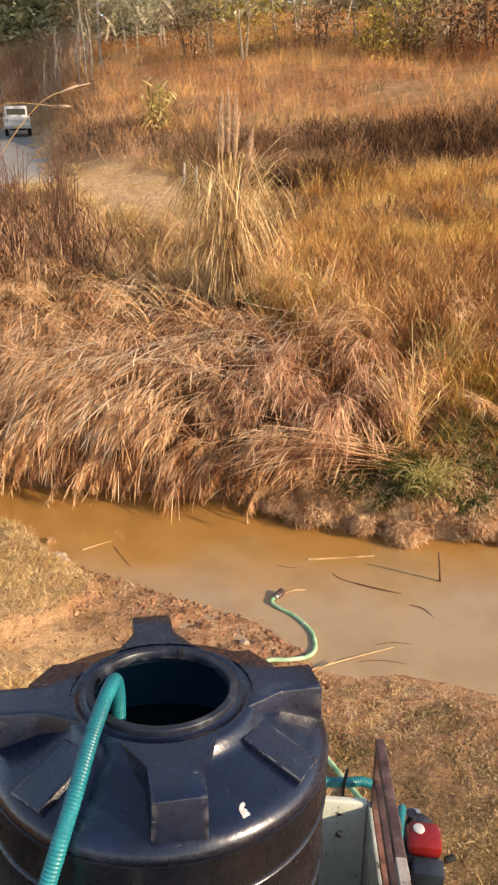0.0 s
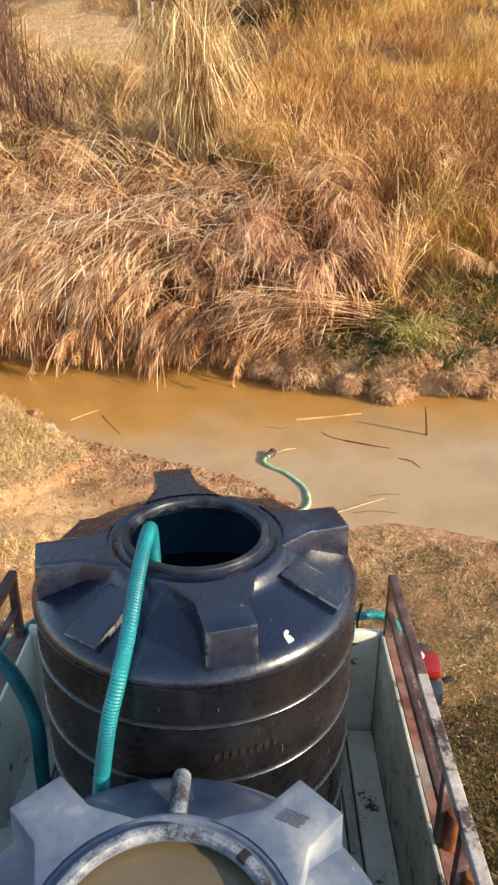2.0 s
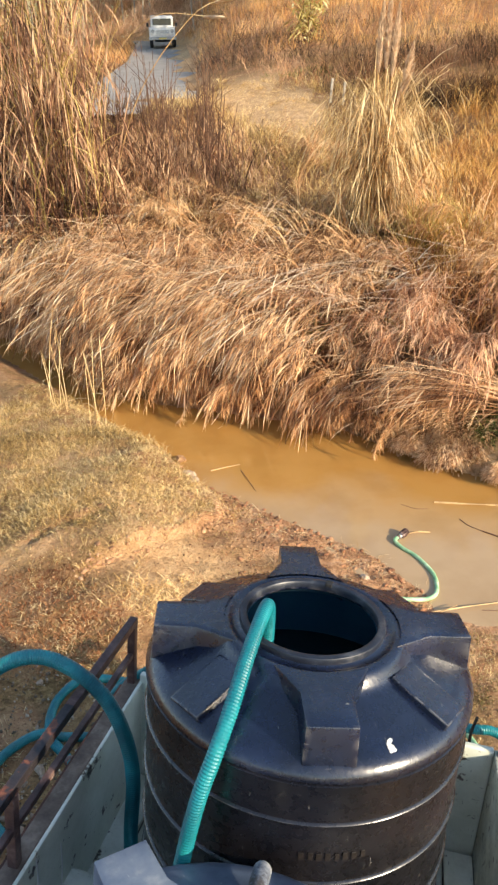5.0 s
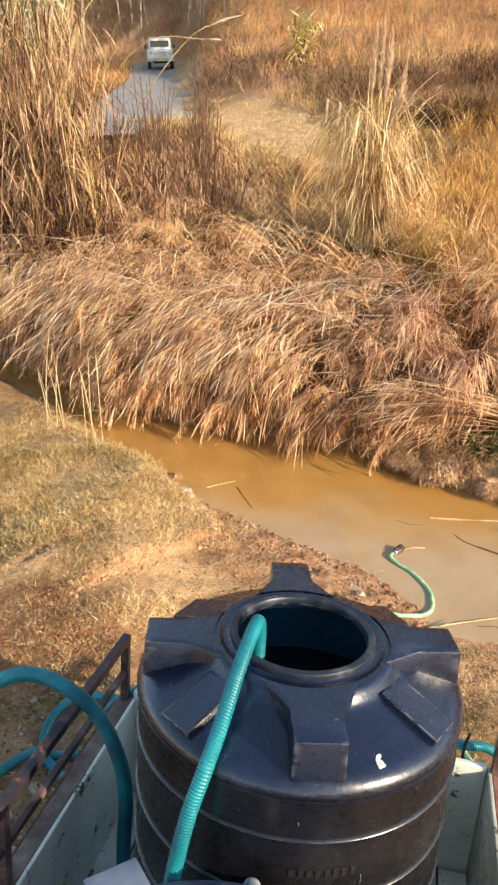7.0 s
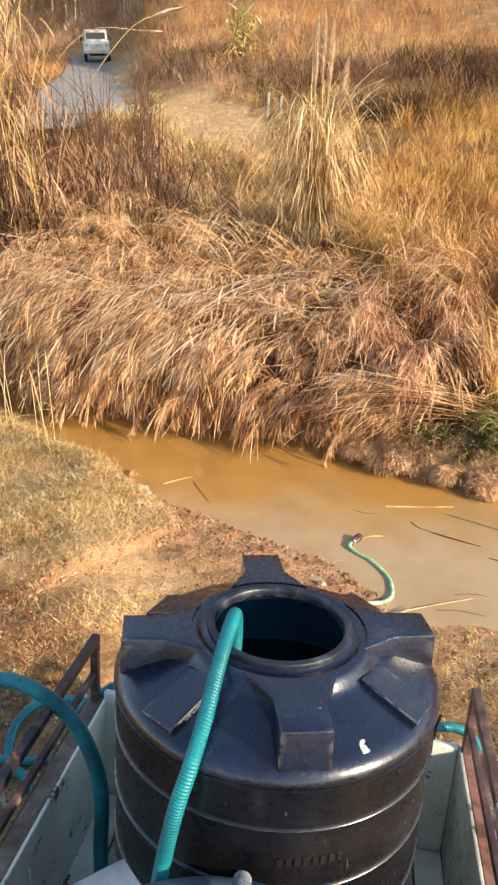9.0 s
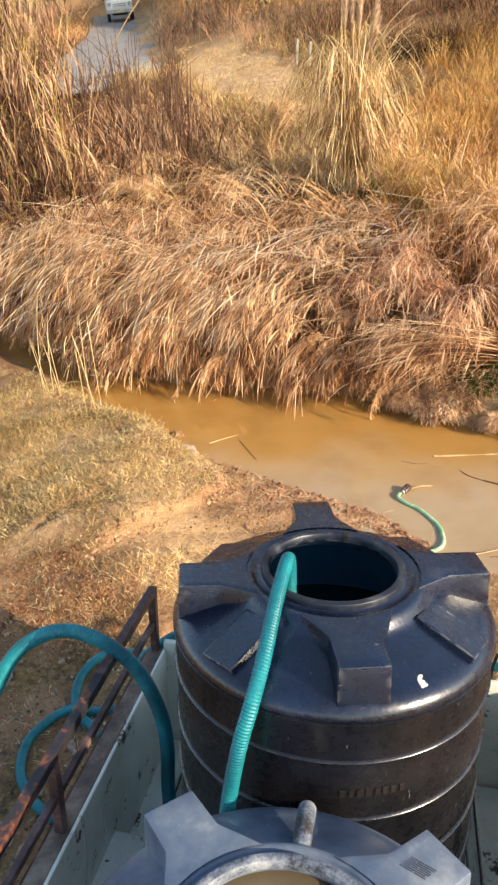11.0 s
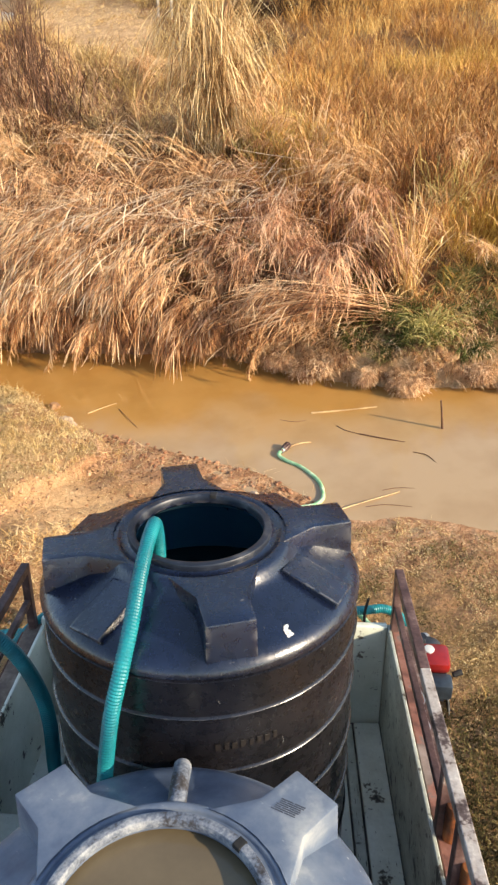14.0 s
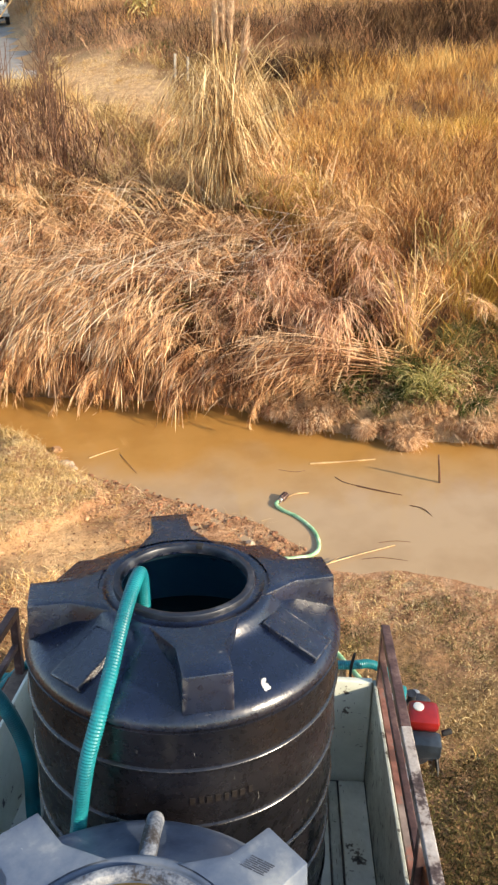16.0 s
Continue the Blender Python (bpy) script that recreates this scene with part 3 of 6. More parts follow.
# ---------------------------------------------------------------- grass
def ribbons(base, head, length, lean, droop, width, seg=4, power=1.0):
    """Bent blades. base (N,3); head: compass angle of the lean; lean: start angle from upright; droop: added angle to the tip (radians)."""
    n = len(base)
    pts = np.zeros((n, seg + 1, 3))
    pts[:, 0] = base
    hx, hy = np.sin(head), np.cos(head)
    for i in range(seg):
        a = lean + droop * ((i + 0.5) / seg) ** power
        st = (length / seg)[:, None] * np.stack([np.sin(a) * hx, np.sin(a) * hy, np.cos(a)], axis=1)
        pts[:, i + 1] = pts[:, i] + st
    return pts


def blades(pts, width, twist=None):
    """Strips along the lines pts (N,S,3), pointed at the tip."""
    n, s, _ = pts.shape
    ang = np.random.uniform(0, math.pi, n) if twist is None else twist
    side = np.stack([np.cos(ang), np.sin(ang), np.zeros(n)], axis=1)
    prof = np.array([0.7] + [1.0] * (s - 2) + [0.12]) if s > 2 else np.array([1.0, 0.1])
    w = width[:, None, None] * prof[None, :, None] * 0.5
    v = np.stack([pts - side[:, None] * w, pts + side[:, None] * w], axis=2).reshape(-1, 3)
    i = (np.arange(n)[:, None] * s + np.arange(s - 1)[None]) * 2
    q = np.stack([i, i + 1, i + 3, i + 2], axis=-1).reshape(-1, 4)
    return v, q


def join(list_of):
    vs, qs, k = [], [], 0
    for v, q in list_of:
        vs.append(v)
        qs.append(q + k)
        k += len(v)
    return np.concatenate(vs), np.concatenate(qs)


def stuff(name, vq, material, label, category="grass"):
    ob = new(name, mesh_np(name, *vq, material))
    return tagged(ob, label, category, kind="stuff")


U = np.random.uniform


def scatter(n, x0, x1, y0, y1, keep=None):
    x, y = U(x0, x1, n), U(y0, y1, n)
    if keep is not None:
        k = keep(x, y)
        x, y = x[k], y[k]
    return np.stack([x, y, land(x, y)], axis=1)


def tufts(base, per, spread, height, material_width=0.006, lean=(0.05, 0.6), droop=(0.3, 1.2), head=None, seg=3):
    n = len(base)
    b = np.repeat(base, per, axis=0) + np.concatenate([np.random.normal(0, spread, (n * per, 2)), np.zeros((n * per, 1))], axis=1)
    h = np.repeat(U(0.6, 1.2, n), per) * U(0.55, 1.15, n * per) * height
    hd = U(0, 2 * math.pi, n * per) if head is None else np.random.normal(head, 0.7, n * per)
    return blades(ribbons(b, hd, h, U(*lean, n * per), U(*droop, n * per), None, seg), U(0.6, 1.4, n * per) * material_width)


# ---------------------------------------------------------------- grass, bank by bank
def hanging(base, length, head, hs, lean, droop, width, leaves, leaf, fuzz, reach):
    """Long canes bowed over towards the water; narrow leaves hang from them in a fringe and trail from their ends in a lock."""
    n = len(base)
    hd = head + np.random.normal(0, hs, n)
    st = ribbons(base, hd, length, lean, droop, None, 8, 1.5)
    over = interp(FAR, st[:, -1, 0]) - st[:, -1, 1] - reach
    st = ribbons(base, hd, length * np.clip(1 - np.maximum(over, 0) / np.maximum(length, 0.5), 0.45, 1), lean, droop, None, 8, 1.5)
    st[:, :, 2] = np.maximum(st[:, :, 2], WATER + 0.01)
    out = [blades(st, U(0.7, 1.2, n) * width)]
    for _ in range(leaves):
        u = np.clip(7.9 - np.abs(np.random.normal(0, 3.0, n)), 1.6, 7.9)
        i = u.astype(int)
        f = (u - i)[:, None]
        p = st[np.arange(n), i] * (1 - f) + st[np.arange(n), i + 1] * f
        a = np.minimum(lean + droop * (u / 8) ** 1.5 + np.random.normal(0.15, 0.35, n), 2.9)
        lv = ribbons(p, hd + np.random.normal(0, fuzz, n), U(0.45, 1.35, n) * leaf, a, np.maximum(3.08 - a, 0) * U(0.05, 0.75, n), None, 4, 0.8)
        lv[:, :, 2] = np.maximum(lv[:, :, 2], WATER + 0.01)
        out.append(blades(lv, U(0.5, 1.2, n) * width * 0.95))
    return join(out)


def bowed_clumps(n, x0, x1, u0, u1, stems, head, hvar, length, lean, droop, width=0.007, leaves=11, leaf=0.26, fuzz=0.4, spread=0.06, hs=0.09):
    x = U(x0, x1, n)
    y = interp(FAR, x) + U(u0, u1, n)
    root = np.stack([x, y, land(x, y) - 0.02], axis=1)
    k = np.repeat(np.arange(n), stems)
    m = n * stems
    base = root[k] + np.concatenate([np.random.normal(0, spread, (m, 2)), np.zeros((m, 1))], axis=1)
    hd = np.random.normal(head, hvar, n)[k]
    return hanging(base, U(0.65, 1.25, n)[k] * U(0.75, 1.12, m) * length, hd, hs, np.maximum(np.random.normal(lean, 0.20, n), lean - 0.2)[k] + np.random.normal(0, 0.07, m),
                   np.random.normal(droop, 0.30, n)[k] + np.random.normal(0, 0.12, m), width, leaves, leaf, fuzz, U(0.05, 0.66, n)[k])


np.random.seed(7)
PI = math.pi
stuff("bowed_grass", join([
    bowed_clumps(46, -7.8, 0.4, 1.0, 2.8, 10, PI * 1.25, 0.65, 1.5, 0.62, 1.7, 0.0105, 12, 0.30, 0.6),
    bowed_clumps(84, -7.8, 0.0, 0.6, 2.1, 6, PI * 1.27, 0.26, 2.1, 0.95, 1.35, 0.0105, 17, 0.38, 0.40, 0.06, 0.09),
    bowed_clumps(62, -7.6, 0.0, 0.05, 0.8, 5, PI * 1.25, 0.32, 1.45, 0.80, 1.65, 0.0100, 17, 0.35, 0.35, 0.04, 0.08),
    bowed_clumps(16, -0.3, 1.0, 0.45, 1.0, 8, PI * 1.05, 0.3, 0.62, 0.65, 1.7, 0.0090, 14, 0.24, 0.5),
    bowed_clumps(16, -6.5, 0.6, 0.8, 2.4, 8, PI * 0.95, 0.35, 1.1, 0.75, 1.5, 0.010, 13, 0.30, 0.6),
    bowed_clumps(130, -7.4, 0.8, 0.7, 2.5, 1, PI * 1.36, 0.14, 2.4, 1.35, 0.70, 0.014, 5, 0.30, 0.35)]),
    M["straw"], "long dead straw-coloured grass bowed over the far bank into the water")
stuff("reddish_mane", join([
    bowed_clumps(40, 0.0, 1.75, 1.0, 2.6, 10, PI * 0.98, 0.6, 1.0, 0.6, 1.7, 0.0085, 12, 0.29, 0.6),
    bowed_clumps(34, -6.0, 0.2, 1.2, 2.7, 8, PI * 1.15, 0.7, 1.0, 0.6, 1.7, 0.0085, 12, 0.30, 0.6),
    bowed_clumps(60, -5.5, 1.7, 1.3, 2.9, 3, PI * 1.46, 0.35, 1.4, 1.35, 0.45, 0.0105, 5, 0.24, 0.5)]),
    M["red_hair"], "reddish dead grass hanging in manes over the bank")


def laid_stems(n, x0, x1, u0, u1, lift, head, hvar, length, lean, droop, width):
    """Long single canes lying over the mound of dead grass."""
    x = U(x0, x1, n)
    y = interp(FAR, x) + U(u0, u1, n)
    base = np.stack([x, y, land(x, y) + U(*lift, n)], axis=1)
    st = ribbons(base, np.random.normal(head, hvar, n), U(0.7, 1.2, n) * length, np.random.normal(lean, 0.10, n), np.random.normal(droop, 0.15, n), None, 9, 1.6)
    out = [blades(st, U(0.7, 1.3, n) * width)]
    for _ in range(5):
        u = U(3.5, 8.9, n)
        i = u.astype(int)
        p = st[np.arange(n), i]
        out.append(blades(ribbons(p, np.random.normal(head, 0.5, n), U(0.15, 0.38, n), U(1.5, 2.2, n), U(0.2, 0.9, n), None, 3), U(0.6, 1.1, n) * width * 0.8))
    return join(out)


stuff("swept_bundle", laid_stems(110, 1.62, 1.98, 0.50, 0.78, (-0.02, 0.16), PI * 1.455, 0.07, 1.9, 1.30, 0.55, 0.012), M["straw"], "bundle of straw stems swept flat along the bank")
def tassels(n, x0, x1):
    """Nodding stems that hang over the water and end in ragged tassels."""
    per, out = 64, []
    x = U(x0, x1, n)
    base = np.stack([x, interp(FAR, x) + U(0.05, 0.45, n), U(0.20, 0.55, n)], axis=1)
    st = ribbons(base, np.random.normal(PI * 1.22, 0.22, n), U(0.55, 0.95, n), U(1.2, 1.7, n), U(1.0, 1.5, n), None, 9, 1.0)
    out.append(blades(st, U(0.005, 0.008, n)))
    k, u = np.repeat(np.arange(n), per), U(3.2, 8.9, n * per)
    i = u.astype(int)
    f = (u - i)[:, None]
    p = st[k, i] * (1 - f) + st[k, i + 1] * f
    lean = U(1.9, 2.9, n * per)
    out.append(blades(ribbons(p, U(0, 2 * PI, n * per), U(0.05, 0.15, n * per), lean, (3.1 - lean) * 0.8, None, 2), U(0.004, 0.009, n * per)))
    return join(out)


stuff("hanging_tassels", tassels(230, -7.0, 0.55), mat("tassel_straw", [(0.0, (112, 70, 46)), (0.45, (204, 150, 102)), (1.0, (240, 200, 150))], scale=2.6, rough=0.8, bump=0, island=0.7, spec=0.2, translucent=0.1), "ragged tassels of dead grass hanging over the water")
stuff("laid_canes", join([
    laid_stems(70, -6.6, 0.4, 0.9, 2.0, (0.50, 0.85), PI * 1.33, 0.10, 2.3, 1.48, 0.70, 0.016),
    laid_stems(36, -6.0, 0.2, 0.35, 1.0, (0.40, 0.75), PI * 1.27, 0.12, 1.6, 1.45, 0.80, 0.015),
    laid_stems(34, -1.2, 1.9, 1.7, 2.7, (0.35, 0.65), PI * 1.5, 0.18, 1.4, 1.50, 0.30, 0.014),
    laid_stems(20, -5.5, -1.0, 1.8, 3.0, (0.5, 0.8), PI * 1.42, 0.2, 2.0, 1.45, 0.5, 0.015)]), M["bleached"], "long pale canes lying across the dead grass")
stuff("bleached_stems", join([
    bowed_clumps(30, -7.5, 0.6, 0.2, 2.2, 4, PI * 1.32, 0.25, 1.8, 0.95, 1.1, 0.012, 6, 0.32),
    bowed_clumps(9, -2.6, -0.9, 0.5, 1.0, 11, PI * 1.24, 0.12, 1.25, 0.75, 1.45, 0.0115, 12, 0.32, 0.4),
    bowed_clumps(12, -8, 3.5, 2.4, 4.6, 5, PI * 1.2, 1.2, 1.1, 0.5, 1.2, 0.010, 3, 0.2)]), M["bleached"], "bleached pale stems lying over the dead grass")
stuff("bank_top_grass", join([
    bowed_clumps(60, -8.5, -1.2, 2.4, 4.8, 8, PI * 1.2, 0.9, 1.1, 0.75, 1.5, 0.0115, 11, 0.30, 0.5),
    bowed_clumps(80, -9, 2.2, 2.2, 4.8, 13, PI * 1.3, 0.8, 1.1, 0.6, 1.3, 0.011, 8, 0.24),
    bowed_clumps(80, -8, 0.5, 4.4, 9.0, 9, PI * 1.2, 1.3, 0.95, 0.45, 1.3, 0.011, 7, 0.24, 0.7),
    bowed_clumps(34, 1.5, 5.5, 1.2, 4.0, 14, PI * 1.2, 1.2, 0.7, 0.5, 1.2, 0.009, 7, 0.16)]),
    mat("tangled_straw", [(0.0, (126, 84, 54)), (0.45, (212, 160, 110)), (1.0, (246, 212, 162))], scale=0.9, rough=0.75, bump=0, island=0.9, spec=0.25, translucent=0.14), "tangled tan-brown grass on top of the bank")
# dark underlayer: the shade inside the bowed grass is put into its colour
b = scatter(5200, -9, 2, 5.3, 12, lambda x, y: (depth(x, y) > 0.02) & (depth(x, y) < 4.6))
stuff("dark_thatch", tufts(b, 5, 0.05, 0.30, 0.008, (0.3, 1.3), (0.3, 1.2)), mat("shaded_thatch", [(0, (44, 29, 21)), (0.5, (84, 56, 38)), (1, (134, 94, 62))], scale=0.9, rough=0.85, bump=0, island=0.9, spec=0.1), "dark thatch under the bowed grass, shade put into its colour")
b = scatter(150, -7, 0.5, 5.3, 9, lambda x, y: (depth(x, y) > 0.15) & (depth(x, y) < 2.2))
stuff("green_stems", tufts(b, 9, 0.05, 0.75, 0.008, (0.5, 1.1), (0.6, 1.2), PI * 1.2, 5), M["green_grass"], "few pale green stems among the dead grass")
b = scatter(5200, -9, 3.5, 8, 24, lambda x, y: (depth(x, y) > 3.6) & (depth(x, y) < 16) & off_path(x, y) & (azim(x, y) < 3 + 3 * wob(x, y, 0.6)))
stuff("slope_grass", tufts(b, 7, 0.07, 0.55, 0.007, (0.05, 0.8), (0.3, 1.6), seg=4), M["straw_olive"], "dry olive-tan grass on the slope")
b = scatter(2000, -9, 9, 8, 24, lambda x, y: (depth(x, y) > 2.4) & (depth(x, y) < 15) & off_path(x, y) & (wob(x, y, 1.1, 4) > 0.15))
stuff("slope_weeds", tufts(b, 9, 0.08, 0.42, 0.009, (0.1, 1.0), (0.3, 1.5), seg=3), M["brown_brush"], "brown withered weeds on the slope")
b = scatter(13000, -9, 1, 10, 26, lambda x, y: (clearing(x, y) > 0.1) & (np.random.random(len(x)) < 0.5 + 0.4 * wob(x, y, 1.5)))
stuff("clearing_grass", tufts(b, 8, 0.08, 0.12, 0.008, (0.2, 1.2), (0.3, 1.2), seg=2), M["pale_turf"], "sparse trodden grass on the clearing")
b = scatter(11000, 0.5, 16, 5.5, 26, lambda x, y: (depth(x, y) > 4.2 + 1.2 * wob(x, y, 1.3, 6)) & (depth(x, y) < 15.5) & (azim(x, y) > 4 + 3 * wob(x, y, 0.6)) & (np.random.random(len(x)) < 0.6 + 0.5 * wob(x, y, 0.7, 2)))
stuff("golden_grass", tufts(b, 11, 0.07, 0.58, 0.0072, (0.03, 0.5), (0.2, 1.2), seg=3), M["gold_grass"], "golden-orange dry grass on the slope")
b = scatter(3000, 1.2, 8, 5.2, 12, lambda x, y: (depth(x, y) > 0.5) & (depth(x, y) < 6) & (azim(x, y) > 8))
stuff("rusty_grass", tufts(b, 8, 0.05, 0.36, 0.007, (0.1, 0.9), (0.3, 1.4), seg=3), M["rust_grass"], "rust-coloured dry grass beside the stream")
b = scatter(2600, 0.3, 9, 6, 14, lambda x, y: (depth(x, y) > 1.5) & (depth(x, y) < 6.5) & (azim(x, y) > 1 + 2 * wob(x, y, 0.9)))
stuff("nodding_grass", join([
    blades(ribbons(np.repeat(b, 7, axis=0) + np.random.normal(0, 0.06, (len(b) * 7, 3)) * np.array((1, 1, 0)), U(0, 2 * PI, len(b) * 7), U(0.3, 0.75, len(b) * 7), U(0.0, 0.35, len(b) * 7), U(1.4, 2.7, len(b) * 7), None, 6, 4.0), U(0.006, 0.012, len(b) * 7)),
    tufts(b, 5, 0.08, 0.30, 0.008, (0.2, 1.1), (0.3, 1.5), seg=3)]), mat("tan_nodding_grass", [(0.0, (112, 70, 42)), (0.45, (190, 134, 80)), (1.0, (232, 190, 130))], scale=0.9, rough=0.75, bump=0, island=0.9, spec=0.25, translucent=0.14), "tan grass with nodding heads beside the stream")
b = scatter(5200, 0.3, 12, 8, 20, lambda x, y: (depth(x, y) > 3.2) & (depth(x, y) < 12) & (azim(x, y) > 1) & (wob(x, y, 1.0, 3.7) + 0.6 * wob(x, y, 2.4, 0.6) > 0.30))
stuff("rusty_patches", tufts(b, 11, 0.08, 0.5, 0.0078, (0.05, 0.8), (0.3, 1.5), seg=3), M["rust_grass"], "patches of rust-brown grass on the golden slope")
b = np.concatenate([np.stack([np.random.normal(x, s, n), np.random.normal(y, s, n), np.zeros(n)], axis=1) for x, y, s, n in ((0.95, 9.6, 0.26, 110), (0.75, 9.2, 0.22, 60), (4.3, 12.5, 0.7, 130), (3.3, 6.6, 0.4, 120))])
b[:, 2] = land(b[:, 0], b[:, 1])
stuff("yellow_grass", tufts(b, 16, 0.10, 0.45, 0.006, (0.03, 0.6), (0.2, 1.3), seg=3), mat("yellow_grass", [(0, (142, 104, 42)), (0.5, (206, 162, 74)), (1, (240, 206, 116))], scale=0.9, rough=0.75, bump=0, island=0.8, spec=0.2, translucent=0.2), "patches of yellow grass at the foot of the slope")
far_ok = lambda x, y: off_path(x, y) & (np.abs(azim(x, y)) < 34)
b = scatter(12500, -22, 34, 18, 62, lambda x, y: (depth(x, y) > 20 + 2 * wob(x, y, 0.5)) & far_ok(x, y) & (wob(x, y, 0.3, 0.5) > -0.75))
stuff("hillside_grass", tufts(b, 8, 0.30, 0.72, 0.012, (0.03, 0.45), (0.2, 1.0), seg=2), M["hill_gold"], "dry golden-brown grass over the far hillside")
b = scatter(9000, -22, 34, 18, 62, lambda x, y: (depth(x, y) > 15) & far_ok(x, y) & (wob(x, y, 0.35, 1.5) > -0.15))
stuff("hillside_brush", tufts(b, 11, 0.40, 0.85, 0.011, (0.05, 0.8), (0.2, 1.1), seg=2), M["hill_rust"], "reddish-brown brushwood on the far hillside")
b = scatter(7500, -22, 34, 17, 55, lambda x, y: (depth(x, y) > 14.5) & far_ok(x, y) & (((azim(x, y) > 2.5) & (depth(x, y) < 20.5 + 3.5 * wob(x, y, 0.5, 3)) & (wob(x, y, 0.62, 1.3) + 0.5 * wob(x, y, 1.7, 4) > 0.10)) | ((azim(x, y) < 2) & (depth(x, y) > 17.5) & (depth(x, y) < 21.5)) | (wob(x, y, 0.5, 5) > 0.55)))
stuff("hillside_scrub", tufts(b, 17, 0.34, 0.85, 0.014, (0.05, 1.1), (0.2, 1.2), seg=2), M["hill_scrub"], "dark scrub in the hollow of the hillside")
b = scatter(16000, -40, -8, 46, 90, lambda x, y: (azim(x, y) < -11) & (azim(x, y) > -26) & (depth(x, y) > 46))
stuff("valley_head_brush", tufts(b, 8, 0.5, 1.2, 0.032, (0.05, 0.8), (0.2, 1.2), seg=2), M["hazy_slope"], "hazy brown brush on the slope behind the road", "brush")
# dark pockets on the slope: the hollows' shade is put into the weed colour
pk = [(1.9, 19.0, 0.75, 150), (5.4, 23.0, 1.2, 300), (3.9, 24.4, 1.0, 190), (7.6, 23.6, 1.1, 260), (9.6, 23.4, 1.0, 160), (-0.6, 23.5, 1.0, 90)]
b = np.concatenate([np.stack([np.random.normal(x, s, n), np.random.normal(y, s * 0.8, n), np.zeros(n)], axis=1) for x, y, s, n in pk])
b[:, 2] = land(b[:, 0], b[:, 1])
stuff("hollow_weeds", tufts(b, 18, 0.18, 0.85, 0.013, (0.05, 1.1), (0.2, 1.3), seg=2), mat("hollow_weeds", [(0, (52, 36, 27)), (0.5, (94, 68, 48)), (1, (152, 118, 82))], scale=0.9, rough=0.8, bump=0, island=0.9, spec=0.1), "dark withered weeds in the hollows of the slope, shade put into their colour", "weeds")
b = scatter(260, -5, -1.5, 20, 24, lambda x, y: (depth(x, y) > 16.5) & (azim(x, y) < -5) & (azim(x, y) > -11) & (depth(x, y) < 18.5))
stuff("green_verge", tufts(b, 14, 0.12, 0.25, 0.014, (0.1, 0.9), (0.3, 1.2), seg=2), M["green_grass"], "strip of green grass behind the clearing")
b = scatter(1000, -9.5, -2.2, 10.2, 18, lambda x, y: (depth(x, y) > 4.0) & (depth(x, y) < 10.5) & (azim(x, y) > -33) & (azim(x, y) < -12.5 + 1.5 * wob(x, y, 1)))
stuff("bramble", tufts(b, 16, 0.14, 0.75, 0.009, (0.05, 1.1), (0.2, 1.2), seg=3), mat("reddish_bramble", [(0, (66, 42, 30)), (0.5, (142, 96, 66)), (1, (214, 170, 124))], scale=0.9, rough=0.8, bump=0, island=0.9, spec=0.2, translucent=0.1), "dark reddish-brown bramble thicket on the far bank", "bramble")
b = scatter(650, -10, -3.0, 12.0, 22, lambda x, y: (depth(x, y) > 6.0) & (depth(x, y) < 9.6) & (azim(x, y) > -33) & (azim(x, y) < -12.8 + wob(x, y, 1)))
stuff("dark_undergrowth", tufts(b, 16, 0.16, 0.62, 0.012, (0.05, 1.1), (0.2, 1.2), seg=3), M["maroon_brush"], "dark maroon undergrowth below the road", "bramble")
b = scatter(620, 1.0, 4.4, 4.6, 7.2, lambda x, y: (depth(x, y) > 0.08) & (depth(x, y) < 1.5) & (wob(x, y, 2.2, 1) > -0.2))
stuff("green_bank_grass", tufts(b, 22, 0.05, 0.30, 0.008, (0.2, 0.9), (0.5, 1.7), seg=4), M["green_grass"], "green and straw tufts along the water's edge")
b = scatter(2600, 0.2, 6, 4.4, 6.8, lambda x, y: (depth(x, y) > 0.02) & (depth(x, y) < 0.9))
stuff("bank_edge_grass", tufts(b, 9, 0.04, 0.24, 0.006, (0.4, 1.3), (0.6, 1.6), PI * 1.05, 4), M["straw"], "dry grass hanging over the cut earth bank")
b = scatter(2200, 0.1, 6, 4.3, 6.8, lambda x, y: (depth(x, y) > 0.0) & (depth(x, y) < 0.30 + 0.12 * wob(x, y, 3)))
stuff("hanging_roots", tufts(b, 10, 0.03, 0.20, 0.007, (0.9, 1.6), (0.8, 1.6), PI * 1.05, 4), mat("root_mat", [(0, (66, 46, 30)), (0.5, (164, 122, 80)), (1, (222, 184, 134))], scale=2.5, rough=0.85, bump=0, island=0.8, spec=0.15), "matted tan roots and straw hanging over the cut bank")


def fuzzy_lumps(spots, per, hair, width):
    """Tussocks of matted turf: hair standing out of rounded lumps and hanging down."""
    out = []
    for x, y, z, r in spots:
        v = np.random.normal(0, 1, (per, 3))
        v[:, 2] = np.abs(v[:, 2]) - 0.35
        v /= np.linalg.norm(v, axis=1)[:, None]
        p = np.array((x, y, z)) + v * r * U(0.75, 1.05, per)[:, None] * np.array((1.0, 0.8, 0.9))
        p += np.random.normal(0, 0.22 * r, (per, 3))
        lean = np.arccos(np.clip(v[:, 2], -1, 1)) * 0.8 + U(0.0, 1.0, per)
        out.append(blades(ribbons(p, np.arctan2(v[:, 0], v[:, 1]) + np.random.normal(0, 0.5, per), U(0.5, 1.3, per) * hair, lean, np.maximum(3.0 - lean, 0) * U(0.3, 0.9, per), None, 3), U(0.6, 1.3, per) * width))
    return join(out)


lump_rng = random.Random(5)
LUMPS, GREEN_LUMPS = [], []
